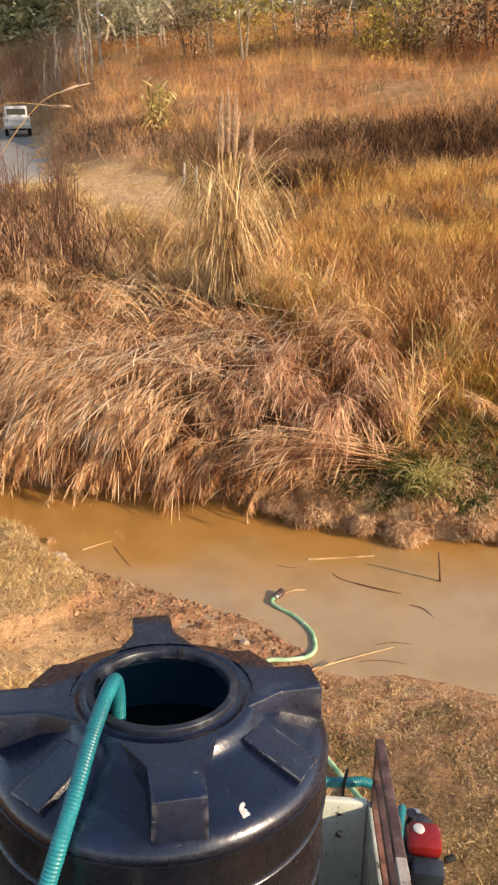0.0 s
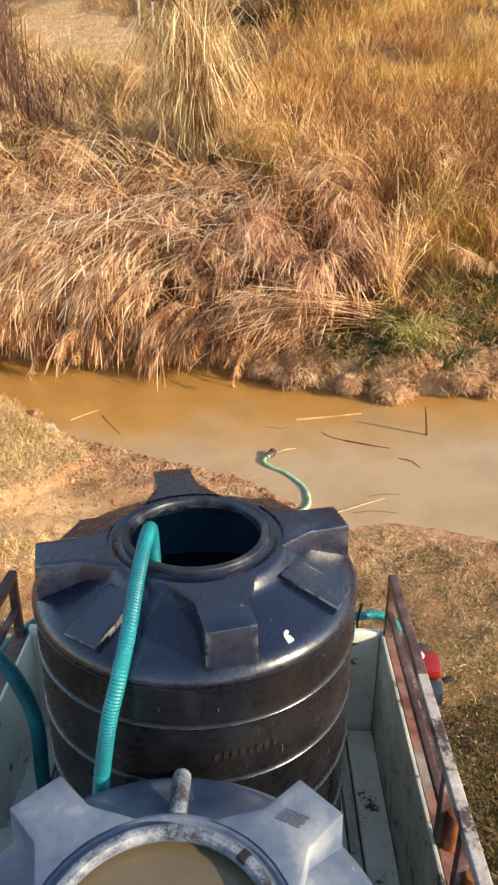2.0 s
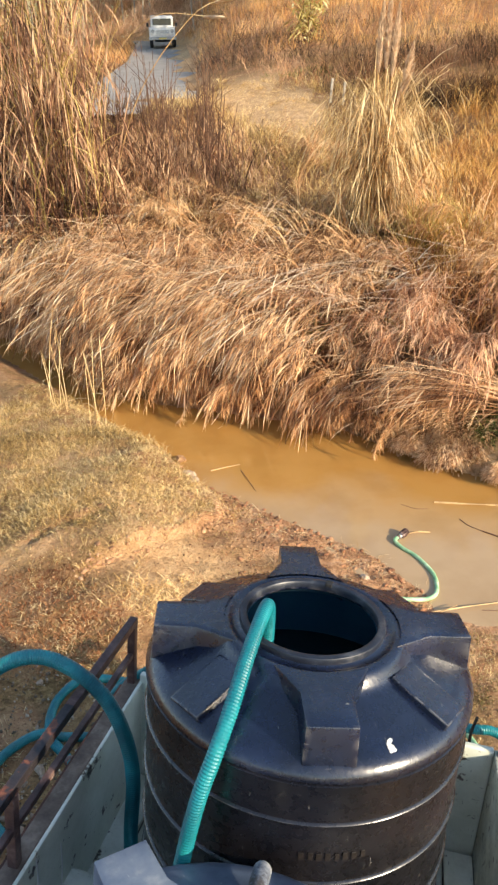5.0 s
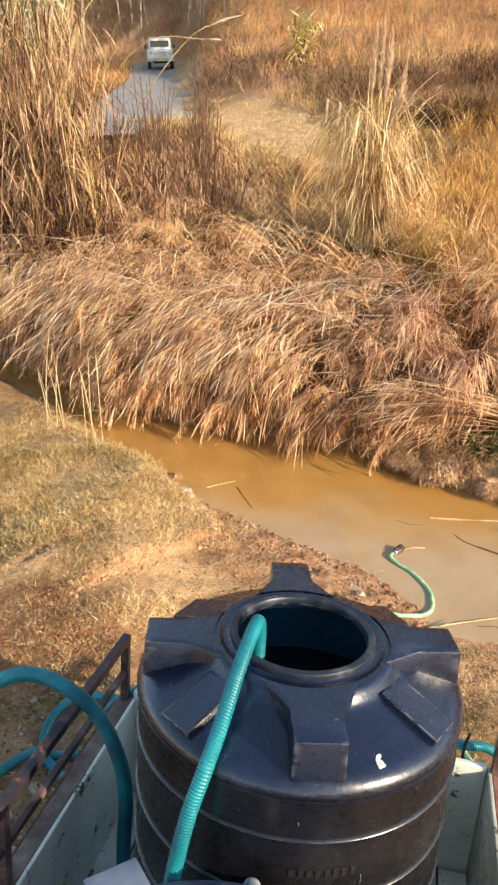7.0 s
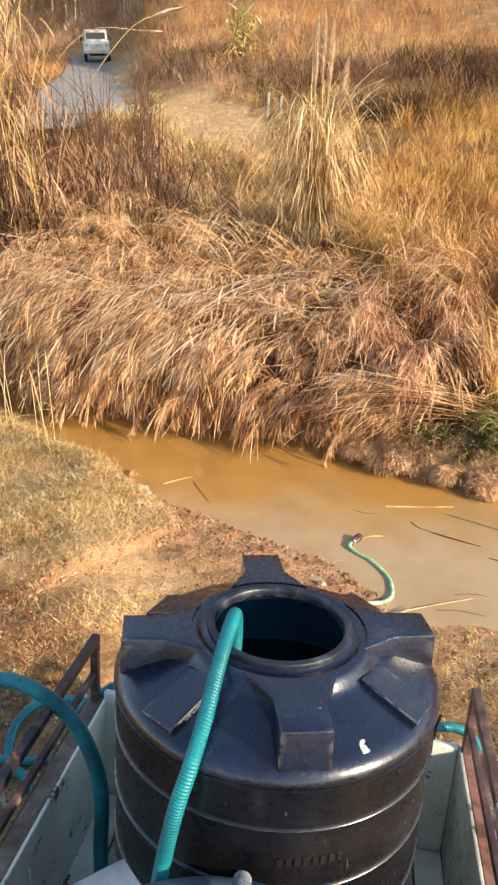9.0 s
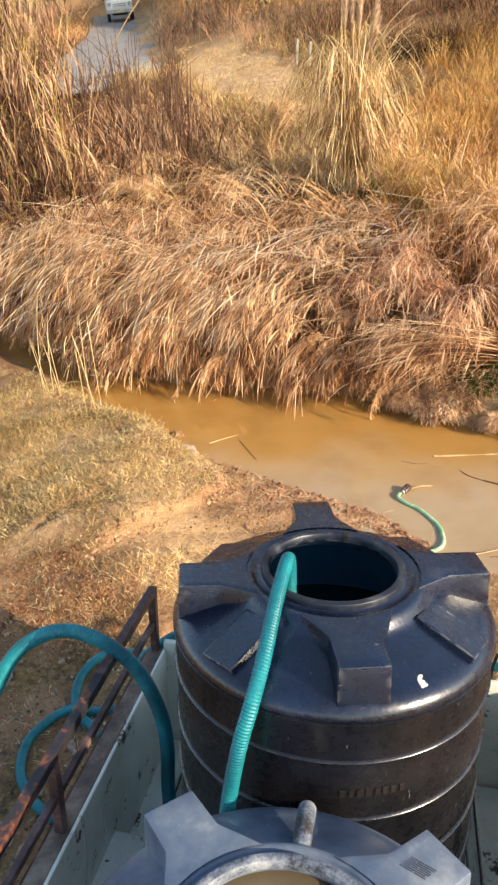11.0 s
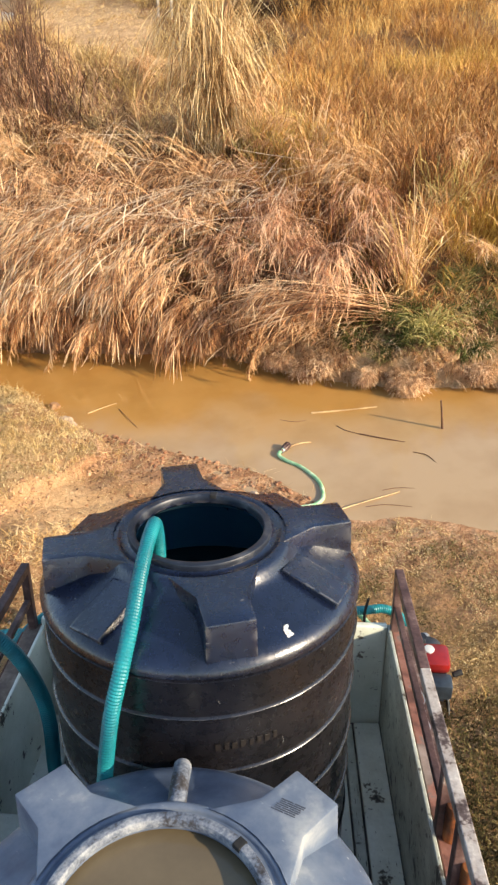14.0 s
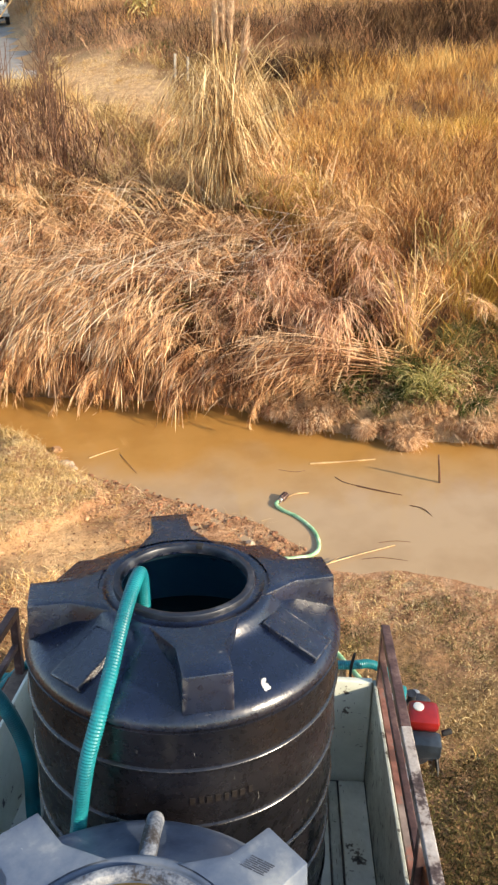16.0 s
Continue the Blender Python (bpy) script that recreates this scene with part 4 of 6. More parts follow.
for i in range(25):
    x = 0.05 + 2.95 * (i / 24) + lump_rng.uniform(-0.07, 0.07)
    o = lump_rng.uniform(-0.13, 0.12)
    y = float(interp(FAR, x)) + o
    r = 0.05 + 0.13 * lump_rng.random() ** 1.4
    LUMPS.append((x, y, -0.20 + 0.9 * max(o, 0) + lump_rng.uniform(-0.02, 0.08), r))
for i in range(26):
    x = lump_rng.choice((lump_rng.uniform(1.0, 1.85), lump_rng.uniform(1.75, 2.1), lump_rng.uniform(2.3, 3.2)))
    y = float(interp(FAR, x)) + lump_rng.uniform(0.15, 0.75)
    GREEN_LUMPS.append((x, y, land1(x, y) + 0.02, lump_rng.uniform(0.05, 0.13)))
stuff("matted_tussocks", fuzzy_lumps(LUMPS, 1100, 0.08, 0.0055), mat("matted_turf", [(0, (116, 80, 56)), (0.5, (214, 168, 124)), (1, (246, 214, 172))], scale=4, rough=0.85, bump=0, island=0.9, spec=0.15, translucent=0.1), "matted tan tussocks of turf bulging over the cut bank")
stuff("green_tussocks", fuzzy_lumps(GREEN_LUMPS, 330, 0.12, 0.007), mat("fresh_green_grass", [(0, (36, 46, 20)), (0.5, (82, 96, 40)), (1, (150, 150, 84))], scale=4, rough=0.75, bump=0, island=0.9, spec=0.2, translucent=0.2), "dark green tussocks along the cut bank")


def turf_spots(n, x0, x1, y0, y1, full):
    return scatter(n, x0, x1, y0, y1, lambda x, y: (y < interp(NEAR, x) - 0.10 - 0.06 * wob(x, y, 5)) & (np.random.random(len(x)) < full(x, y)))


def left_cover(x, y):
    on_turf = smooth(0.05, -0.05, x - interp(TOE, y) + 0.05 * wob(x, y, 4.5, 1.1)) * smooth(2.3, 2.9, y + 0.25 * wob(x, y, 2, 8))
    sand = np.exp(-((x + 2.65) / 0.5) ** 2 - ((y - 2.68 - 0.6 * (x + 2.65)) / 0.2) ** 2)
    return np.maximum(on_turf * (0.80 + 0.5 * wob(x, y, 3.1, 1)), 0.10 + 0.22 * wob(x, y, 2, 3)) * (1 - 0.9 * sand)


def right_cover(x, y):
    return np.where(x > 0.65, 0.7 + 0.6 * wob(x, y, 2.6, 2), 0.1) * (0.06 + 0.94 * smooth(0.5, 1.2, y + 0.2 * wob(x, y, 2.3, 4)))


def moss_cover(x, y):
    return 0.15 + 0.75 * wob(x, y, 1.5, 5) + 0.5 * wob(x, y, 4.2, 1) + (1.0 + 0.5 * smooth(2.0, 1.4, x)) * smooth(1.1, 0.3, y) - 0.9 * np.exp(-((y - 1.35 + 0.2 * (x - 1.2)) / 0.38) ** 2) - 1.0 * (x < 0.7) - 1.3 * smooth(-0.5, -2.0, y + 0.35 * wob(x, y, 1.1, 3)) - 1.3 * smooth(2.3, 3.6, x + 0.35 * wob(x, y, 1.2, 6))


def red_litter(x, y):
    return (0.55 + 0.5 * wob(x, y, 2.1, 3)) * smooth(2.55, 2.1, y + 0.15 * wob(x, y, 3)) * smooth(1.1, 1.5, y) * smooth(-1.5, -1.9, x)


stuff("near_turf", join([tufts(turf_spots(42000, -4.6, -0.6, 0.4, 6.4, left_cover), 4, 0.028, 0.06, 0.0042, (0.3, 1.4), (0.2, 0.9), seg=2),
                         tufts(turf_spots(22000, 0.3, 3.6, -0.8, 2.8, right_cover), 4, 0.025, 0.030, 0.0042, (0.3, 1.4), (0.2, 0.9), seg=2)]), M["turf"], "short trampled dry turf on the near bank")
b = np.concatenate([turf_spots(6500, -4.6, -1.2, 2.2, 6.4, lambda x, y: left_cover(x, y) * (0.5 + 0.7 * wob(x, y, 2.3, 5)) + 0.5 * smooth(0.35, 0.1, interp(NEAR, x) - y)), turf_spots(350, 0.6, 3.6, 0.7, 2.8, lambda x, y: 0.3 + 0.5 * wob(x, y, 1.9, 4))])
stuff("near_tufts", tufts(b, 11, 0.035, 0.10, 0.0042, (0.2, 1.2), (0.3, 1.2), seg=2), M["straw_olive"], "olive-yellow tufts in the near turf")
b = np.concatenate([turf_spots(1500, -4.0, -0.8, 2.0, 5.4, lambda x, y: 0.30 + 0.9 * wob(x, y, 2.6, 6)), turf_spots(1500, 0.6, 3.6, -0.8, 2.8, lambda x, y: 0.25 + 0.6 * wob(x, y, 2.2, 7))])
stuff("dead_tufts", tufts(b, 8, 0.035, 0.05, 0.0045, (0.4, 1.4), (0.3, 1.0), seg=2), M["brown_brush"], "dark dead tufts on the near bank")
stuff("moss_turf", tufts(turf_spots(36000, 0.6, 3.8, -2.2, 2.8, moss_cover), 7, 0.035, 0.036, 0.0055, (0.2, 1.3), (0.2, 0.9), seg=2),
      mat("mossy_turf", [(0, (44, 38, 22)), (0.5, (82, 74, 42)), (1, (146, 128, 82))], scale=2.2, rough=0.85, bump=0, island=0.8, spec=0.1), "dark mossy turf in patches beside the truck")
stuff("red_litter", tufts(turf_spots(7000, -4.2, -1.2, 0.9, 2.8, red_litter), 6, 0.035, 0.05, 0.006, (0.5, 1.45), (0.2, 0.8), seg=2),
      mat("red_brown_litter", [(0, (74, 44, 30)), (0.5, (140, 88, 58)), (1, (196, 142, 98))], scale=2.2, rough=0.85, bump=0, island=0.8, spec=0.1), "red-brown dead litter on the near bank")
b = np.concatenate([turf_spots(520, -2.1, -1.1, 1.7, 2.9, lambda x, y: np.exp(-((x + 1.62) / 0.3) ** 2 - ((y - 2.3) / 0.3) ** 2)), turf_spots(260, -2.9, -2.2, 3.0, 3.6, lambda x, y: 0.25 + 0.4 * wob(x, y, 4, 2))])
stuff("pale_tufts", tufts(b, 12, 0.035, 0.10, 0.0045, (0.3, 1.3), (0.3, 1.1), seg=3), M["pale_turf"], "pale straw tufts on the near bank")
b = scatter(520, -4.4, -1.2, 0.6, 5.6, lambda x, y: (np.random.random(len(x)) < 0.15 + smooth(1.4, 2.2, y)) & (y < interp(NEAR, x) - 0.1))
stuff("loose_straw", tufts(b, 3, 0.06, 0.17, 0.0035, (1.25, 1.5), (0.05, 0.3), seg=2), M["reed"], "loose straws lying on the near bank")


def plume(parent, base, tip, size, material):
    """A feathery seed head between two points: a soft spindle with loose fibres."""
    a_, t_ = Vector(base), Vector(tip)
    d = t_ - a_
    q = d.to_track_quat("Z", "Y").to_matrix().to_4x4()
    bm = lathe([(0, 0), (size * 0.15, d.length * 0.08), (size * 0.28, d.length * 0.3), (size * 0.30, d.length * 0.5), (size * 0.20, d.length * 0.8), (0, d.length)], 10)
    for v in bm.verts:
        v.co += Vector((random.uniform(-1, 1), random.uniform(-1, 1), 0)) * size * 0.08
    bmesh.ops.transform(bm, matrix=Matrix.Translation(a_) @ q, verts=bm.verts)
    core = part("plume", bm, material, parent, smooth=True)
    n = 480
    u = U(0, 1, n)
    p = np.array(a_) + np.array(d) * u[:, None]
    ang = U(0, 2 * PI, n)
    side = np.stack([np.cos(ang), np.sin(ang), np.zeros(n)], axis=1)
    w = size * np.sin(PI * np.clip(u * 0.85 + 0.12, 0, 1)) * 0.62
    pts = np.stack([p + side * (w * (k / 2) ** 0.7)[:, None] + np.array(d) * 0.14 * k / 2 for k in range(3)], axis=1)
    f = tagged(new("fibre_mass", mesh_np("fibre_mass", *blades(pts, np.full(n, size * 0.10)), material)), kind="stuff")
    f.parent = core
    return core


def reed_clump(name, x, y, n, height, spread, label, lean, droop, width, leaf=6, head=None, material="reed", hang=0.24, power=1.0, fall=False):
    """A clump of tall reeds: stems with long leaves."""
    t = thing(name, Matrix.Identity(4), label, "reeds")
    base = np.stack([np.random.normal(x, spread, n), np.random.normal(y, spread, n), np.zeros(n)], axis=1)
    base[:, 2] = land(base[:, 0], base[:, 1]) - 0.03
    hd = U(0, 2 * PI, n) if head is None else np.random.normal(head, 0.5, n)
    st = ribbons(base, hd, U(0.6, 1.1, n) * height, U(*lean, n), U(*droop, n), None, 8, power)
    if n > 20:
        s_ = tagged(new("stem_mass", mesh_np("stem_mass", *blades(st, U(0.7, 1.3, n) * width), M[material])), kind="stuff")
        s_.parent = t
    else:
        for k in range(n):
            s_ = new("stem", mesh_np("stem", *blades(st[k:k + 1], np.array([width])), M[material]))
            s_.parent = t
    out = []
    for _ in range(leaf):
        u = U(1.5, 7.99, n)
        i = u.astype(int)
        p = st[np.arange(n), i]
        a0 = U(2.0, 2.9, n) if fall else U(0.5, 1.4, n)
        out.append(blades(ribbons(p, hd + np.random.normal(0, 0.5, n) if fall else U(0, 2 * PI, n), U(0.5, 1.3, n) * height * hang, a0, (3.0 - a0) * U(0.7, 1, n) if fall else U(0.9, 2.0, n), None, 4), U(0.6, 1.4, n) * width))
    s_ = tagged(new("foliage", mesh_np("foliage", *join(out), M[material])), kind="stuff")
    s_.parent = t
    return t


pampas = reed_clump("pampas_clump", -0.20, 10.2, 200, 2.5, 0.15, "tall pampas grass clump with drooping straw leaves and plumes", (0.0, 0.19), (0.3, 3.2), 0.0098, 7, hang=0.34, power=5.0, material="pampas", fall=True)
for n_, h_, p_, dr in ((24, 2.9, 2.6, (1.0, 2.4)), (60, 2.0, 2.4, (1.4, 2.7))):
    base = np.stack([np.random.normal(-0.20, 0.12, n_), np.random.normal(10.2, 0.12, n_), np.zeros(n_)], axis=1)
    base[:, 2] = land(base[:, 0], base[:, 1]) - 0.03
    arch = tagged(new("arching_leaves", mesh_np("arching_leaves", *blades(ribbons(base, np.random.normal(1.5, 1.5, n_), U(0.7, 1.1, n_) * h_, U(0.0, 0.22, n_), U(*dr, n_), None, 9, p_), U(0.7, 1.3, n_) * 0.012), M["pampas"])), kind="stuff")
    arch.parent = pampas
for a, bz, dx, tz in ((-0.30, 3.55, 0.03, 4.40), (-0.19, 3.6, 0.02, 4.45), (-0.10, 3.5, 0.05, 4.36), (0.08, 3.35, 0.10, 3.9), (-0.05, 3.1, 0.25, 3.62)):
    z0 = land1(a, 10.2)
    bm = tube([(a * 0.6, 10.2, z0), (a * 0.9, 10.2, (z0 + bz) / 2), (a, 10.2, bz)], 0.012, 5, 0.2)
    part("plume_stalk", bm, M["reed"], pampas)
    plume(pampas, (a, 10.2, bz - 0.05), (a + dx, 10.2, tz - 0.02), 0.11, M["plume"])
for x, y, n, h in ((-5.5, 10.1, 90, 3.9), (-6.3, 10.5, 110, 4.3), (-7.3, 11.2, 110, 4.8), (-6.4, 11.6, 90, 4.5), (-8.5, 11.9, 110, 5.0), (-7.1, 12.6, 90, 4.9)):
    reed_clump("reed_clump", x, y, n, h, 0.34, "tall withered canes with brown leaves hanging on the far bank", (0.0, 0.14), (0.05, 0.5), 0.016, 16, hang=0.13, material="cane_leaf", fall=True)
    reed_clump("reed_clump", x + 0.2, y - 0.1, 26, h * 1.05, 0.36, "pale olive reeds with arching leaf tips among brown canes", (0.0, 0.16), (0.3, 1.4), 0.014, 6, hang=0.2, power=3.0, material="olive_grass")
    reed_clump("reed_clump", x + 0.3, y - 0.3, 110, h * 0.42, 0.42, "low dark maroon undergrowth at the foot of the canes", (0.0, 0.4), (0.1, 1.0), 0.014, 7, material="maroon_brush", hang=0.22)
reed_clump("dry_tussock", 1.92, 5.90, 64, 1.05, 0.06, "pale upright tussock of bleached grass stems", (0.0, 0.36), (0.05, 0.6), 0.0115, 2, material="pale_turf")
reed_clump("dry_tussock", 2.05, 5.25, 130, 0.60, 0.06, "arching green-straw tussock at the bank edge", (0.05, 0.5), (1.2, 2.6), 0.010, 2, material="sedge", power=1.6)
reed_clump("dry_stalk", 2.06, 6.02, 3, 1.75, 0.05, "tall thin dry stalks above the tussock", (0.0, 0.05), (0.0, 0.15), 0.010, 2, material="bleached", hang=0.1)
reed_clump("dry_tussock", -4.9, 9.1, 90, 1.3, 0.10, "straw tussock with long arching leaves", (0.1, 0.7), (0.5, 1.6), 0.008, 3, material="reed")
for x_, y_, n_, h_ in ((-3.3, 11.2, 60, 1.35), (-4.2, 11.8, 70, 1.6), (-2.8, 12.0, 50, 1.2), (-4.9, 11.3, 70, 1.8), (-3.7, 12.8, 50, 1.5)):
    reed_clump("dry_weeds", x_, y_, n_, h_, 0.34, "pinkish dry weeds with hanging leaves among dark twigs", (0.0, 0.4), (0.2, 1.2), 0.011, 9, hang=0.16, material="cane_leaf", fall=True)
reed_clump("green_tuft", -5.6, 10.0, 90, 0.75, 0.16, "fresh green leafy tuft among brown canes", (0.05, 0.7), (0.4, 1.6), 0.016, 3, material="green_grass")
reed_clump("thin_reed", -3.15, 5.1, 9, 1.15, 0.07, "thin pale reed stems standing on the near bank", (0.0, 0.12), (0.0, 0.25), 0.008, 3, material="reed")
reed_clump("thin_reed", -3.9, 5.6, 6, 1.3, 0.10, "thin pale reed stems standing on the near bank", (0.0, 0.15), (0.0, 0.25), 0.008, 3, material="reed")
for x_, y_, h_ in ((0.55, 9.3, 0.8), (2.75, 7.3, 0.75)):
    reed_clump("olive_tuft", x_, y_, 130, h_, 0.22, "soft olive-yellow grass tuft on the slope", (0.02, 0.5), (0.2, 1.0), 0.010, 2, material="olive_grass")
leaning = thing("leaning_reed", Matrix.Identity(4), "single reed leaning out with a pale plume", "reed")
part("stalk", tube([(-5.0, 10.6, 1.2), (-4.2, 10.6, 3.2), (-3.2, 10.6, 4.36), (-2.5, 10.6, 4.6)], 0.007, 5, 0.2), M["reed"], leaning)
plume(leaning, (-2.85, 10.6, 4.52), (-2.3, 10.6, 4.65), 0.13, M["plume"])
leaning = thing("leaning_reed", Matrix.Identity(4), "single reed bent flat with a thin plume", "reed")
part("stalk", tube([(-5.0, 10.9, 1.2), (-4.8, 10.9, 3.4), (-4.0, 10.9, 4.35), (-2.9, 10.9, 4.36)], 0.006, 5, 0.2), M["reed"], leaning)
plume(leaning, (-3.1, 10.9, 4.36), (-2.7, 10.9, 4.34), 0.10, M["plume"])


def bare_bush(x, y, h, n, label, twig=0.014, spread=0.5):
    t = thing("bare_bush", pose(x, y, land1(x, y)), label, "bush")
    for i in range(n):
        a, o = random.uniform(0, 6.28), random.uniform(0.1, 1) * spread
        l = h * random.uniform(0.6, 1.1)
        p1 = Vector((math.cos(a) * o * 0.2, math.sin(a) * o * 0.2, -0.02))
        p3 = Vector((math.cos(a) * o, math.sin(a) * o, l))
        p2 = p1.lerp(p3, 0.5) + Vector((random.uniform(-0.06, 0.06), random.uniform(-0.06, 0.06), 0.05))
        bm = tube([p1, p2, p3], twig, 5, 0.15, taper=0.3)
        for _ in range(3):
            u = random.uniform(0.35, 0.85)
            q = p1.lerp(p3, u)
            d = Vector((random.uniform(-1, 1), random.uniform(-1, 1), random.uniform(0.5, 1.3))) * l * 0.22
            c = tube([q, q + d * 0.5 + Vector((0, 0, 0.02)), q + d], twig * 0.5, 4, 0.2, taper=0.4)
            me = bpy.data.meshes.new("tmp")
            c.to_mesh(me)
            c.free()
            bm.from_mesh(me)
            bpy.data.meshes.remove(me)
        part("branch", bm, M["twig"], t)
    return t


random.seed(3)
for x, y, h, n in ((-3.9, 12.2, 1.9, 10), (-3.3, 11.6, 1.4, 8), (-4.5, 12.9, 2.1, 11), (-2.9, 12.6, 1.1, 6), (-4.9, 11.8, 1.9, 12), (-3.6, 13.2, 2.0, 12), (-5.3, 12.8, 2.2, 14), (-5.0, 13.9, 2.4, 14), (-4.1, 14.4, 2.1, 12), (-5.9, 13.7, 2.4, 12)):
    bare_bush(x, y, h, n, "bare brown twiggy bush among dry grass")
bare_bush(-3.05, 11.0, 2.3, 2, "thin forked bare sapling", 0.012, 0.25)
bare_bush(-3.9, 10.6, 2.9, 2, "thin forked bare sapling", 0.012, 0.3)


def leafy(name, x, y, h, width, trunk_r, leaves, leaf, material, label, category="tree", base_z=0.25, bark="bark", stems=1, slim=0.4):
    """A tree or bush: tapered trunks with limbs, and a crown of small leaf clumps with gaps."""
    t = thing(name, pose(x, y, land1(x, y)), label, category)
    tips = []
    for s in range(stems):
        ox, oy = (random.uniform(-0.3, 0.3) * width, random.uniform(-0.3, 0.3) * width) if stems > 1 else (0, 0)
        top = Vector((ox + random.uniform(-0.1, 0.1) * h, oy + random.uniform(-0.1, 0.1) * h, h * random.uniform(0.85, 1)))
        p0 = Vector((ox * 0.4, oy * 0.4, -0.05))
        mid = p0.lerp(top, 0.5) + Vector((random.uniform(-0.05, 0.05) * h, 0, 0))
        part("trunk", tube([p0, mid, top], trunk_r, 8, 0.4, taper=0.25), M[bark], t)
        tips.append((p0, mid, top))
        for _ in range(4):
            u = random.uniform(base_z, 0.9)
            q = p0.lerp(top, u)
            e = q + Vector((random.uniform(-1, 1) * width * 0.5, random.uniform(-1, 1) * width * 0.5, random.uniform(0.05, 0.25) * h))
            part("limb", tube([q, q.lerp(e, 0.5) + Vector((0, 0, 0.06 * h * random.random())), e], trunk_r * 0.4, 5, 0.4, taper=0.3), M[bark], t)
            tips.append((q, q.lerp(e, 0.6), e))
    if leaves:
        n = leaves
        k = np.random.randint(0, len(tips), n)
        seg = np.array([[tuple(v) for v in tp] for tp in tips])
        u = np.sqrt(U(0.1, 1, n))[:, None]
        c = seg[k, 0] * (1 - u) + seg[k, 2] * u
        c[:, 2] = np.maximum(c[:, 2], base_z * h)
        clump = np.random.normal(0, 1, (40, 3)) * np.array((0.28 * width, 0.28 * width, 0.13 * h))
        c = c + clump[np.random.randint(0, 40, n)] + np.random.normal(0, 0.09 * width, (n, 3))
        crown = new("crown", mesh_np("crown", *blades(ribbons(c, U(0, 2 * PI, n), U(0.6, 1.3, n) * leaf, U(0.5, 2.2, n), U(0, 1.0, n), None, 2), U(0.6, 1.3, n) * leaf * slim), M[material]))
        crown.parent = t
    return t


# trees and bushes along the crest
def polar(az, r):
    return EYE_X + r * math.sin(radians(az)), EYE_Y + r * math.cos(radians(az))


x, y = polar(-7.0, 30)
leafy("leafy_shrub", x, y, 1.3, 0.72, 0.022, 360, 0.40, "pale_leaf", "pale yellow-green leafy shrub on the slope", "shrub", 0.1, "twig", 3, 0.2)
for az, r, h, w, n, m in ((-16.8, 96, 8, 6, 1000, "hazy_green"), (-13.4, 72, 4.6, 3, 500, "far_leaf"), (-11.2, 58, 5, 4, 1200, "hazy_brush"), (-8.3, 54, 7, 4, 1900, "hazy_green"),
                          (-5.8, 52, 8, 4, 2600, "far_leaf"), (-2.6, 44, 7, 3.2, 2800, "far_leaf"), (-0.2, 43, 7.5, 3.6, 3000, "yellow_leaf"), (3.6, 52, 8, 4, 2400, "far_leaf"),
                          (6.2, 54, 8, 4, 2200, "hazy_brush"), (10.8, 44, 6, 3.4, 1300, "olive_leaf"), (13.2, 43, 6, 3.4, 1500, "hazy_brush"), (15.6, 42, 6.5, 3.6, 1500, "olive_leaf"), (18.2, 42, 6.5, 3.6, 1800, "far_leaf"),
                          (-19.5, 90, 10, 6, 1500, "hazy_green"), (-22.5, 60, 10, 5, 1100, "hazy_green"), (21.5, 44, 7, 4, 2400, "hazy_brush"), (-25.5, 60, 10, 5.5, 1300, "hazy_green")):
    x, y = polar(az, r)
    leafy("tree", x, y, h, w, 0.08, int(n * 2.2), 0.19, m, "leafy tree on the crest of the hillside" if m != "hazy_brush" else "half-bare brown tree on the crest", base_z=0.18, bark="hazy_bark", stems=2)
for az, r, h in ((-19.2, 74, 8.5), (-18.4, 75, 8), (-17.9, 74, 7.5), (-17.3, 75, 9), (-14.4, 62, 4.8), (-13.9, 63, 5), (-13.4, 62, 5.2), (-12.0, 50, 4.4), (-11.6, 51, 4.8), (-11.2, 50, 4.2), (-10.4, 48, 4.6), (7.4, 46, 5), (8.6, 45, 5), (9.0, 45, 5), (1.8, 47, 5)):
    x, y = polar(az, r)
    leafy("bare_tree", x, y, h, 0.9, 0.075, 0, 0.3, "brown_brush", "slender bare tree with pale bark")
x, y = polar(8.8, 38)
leafy("leafy_shrub", x, y, 2.2, 1.5, 0.03, 700, 0.24, "yellow_leaf", "yellow bush on the hillside", "shrub", 0.08, "twig", 4)
for az, r, m in ((12.0, 39, "hazy_brush"), (14.0, 39, "hazy_brush"), (16.5, 39, "brown_brush"), (5.0, 43, "hazy_brush"), (-4.2, 44, "hazy_brush"), (18.5, 39, "hazy_brush"), (11.0, 39, "olive_leaf")):
    x, y = polar(az, r)
    leafy("scrub_bush", x, y, 2.3, 2.2, 0.04, 900, 0.24, m, "dark tangled scrub bush on the hillside", "shrub", 0.05, "twig", 4)
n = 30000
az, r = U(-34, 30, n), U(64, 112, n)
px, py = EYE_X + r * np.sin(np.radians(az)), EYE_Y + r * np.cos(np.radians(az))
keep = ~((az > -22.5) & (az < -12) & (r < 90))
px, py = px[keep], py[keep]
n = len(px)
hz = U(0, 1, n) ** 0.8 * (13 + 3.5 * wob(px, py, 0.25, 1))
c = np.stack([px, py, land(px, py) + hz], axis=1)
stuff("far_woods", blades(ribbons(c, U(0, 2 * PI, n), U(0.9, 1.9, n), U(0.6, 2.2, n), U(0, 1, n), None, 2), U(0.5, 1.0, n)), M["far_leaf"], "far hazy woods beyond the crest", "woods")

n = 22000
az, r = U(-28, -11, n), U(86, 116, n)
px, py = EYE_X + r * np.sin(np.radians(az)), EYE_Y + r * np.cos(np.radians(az))
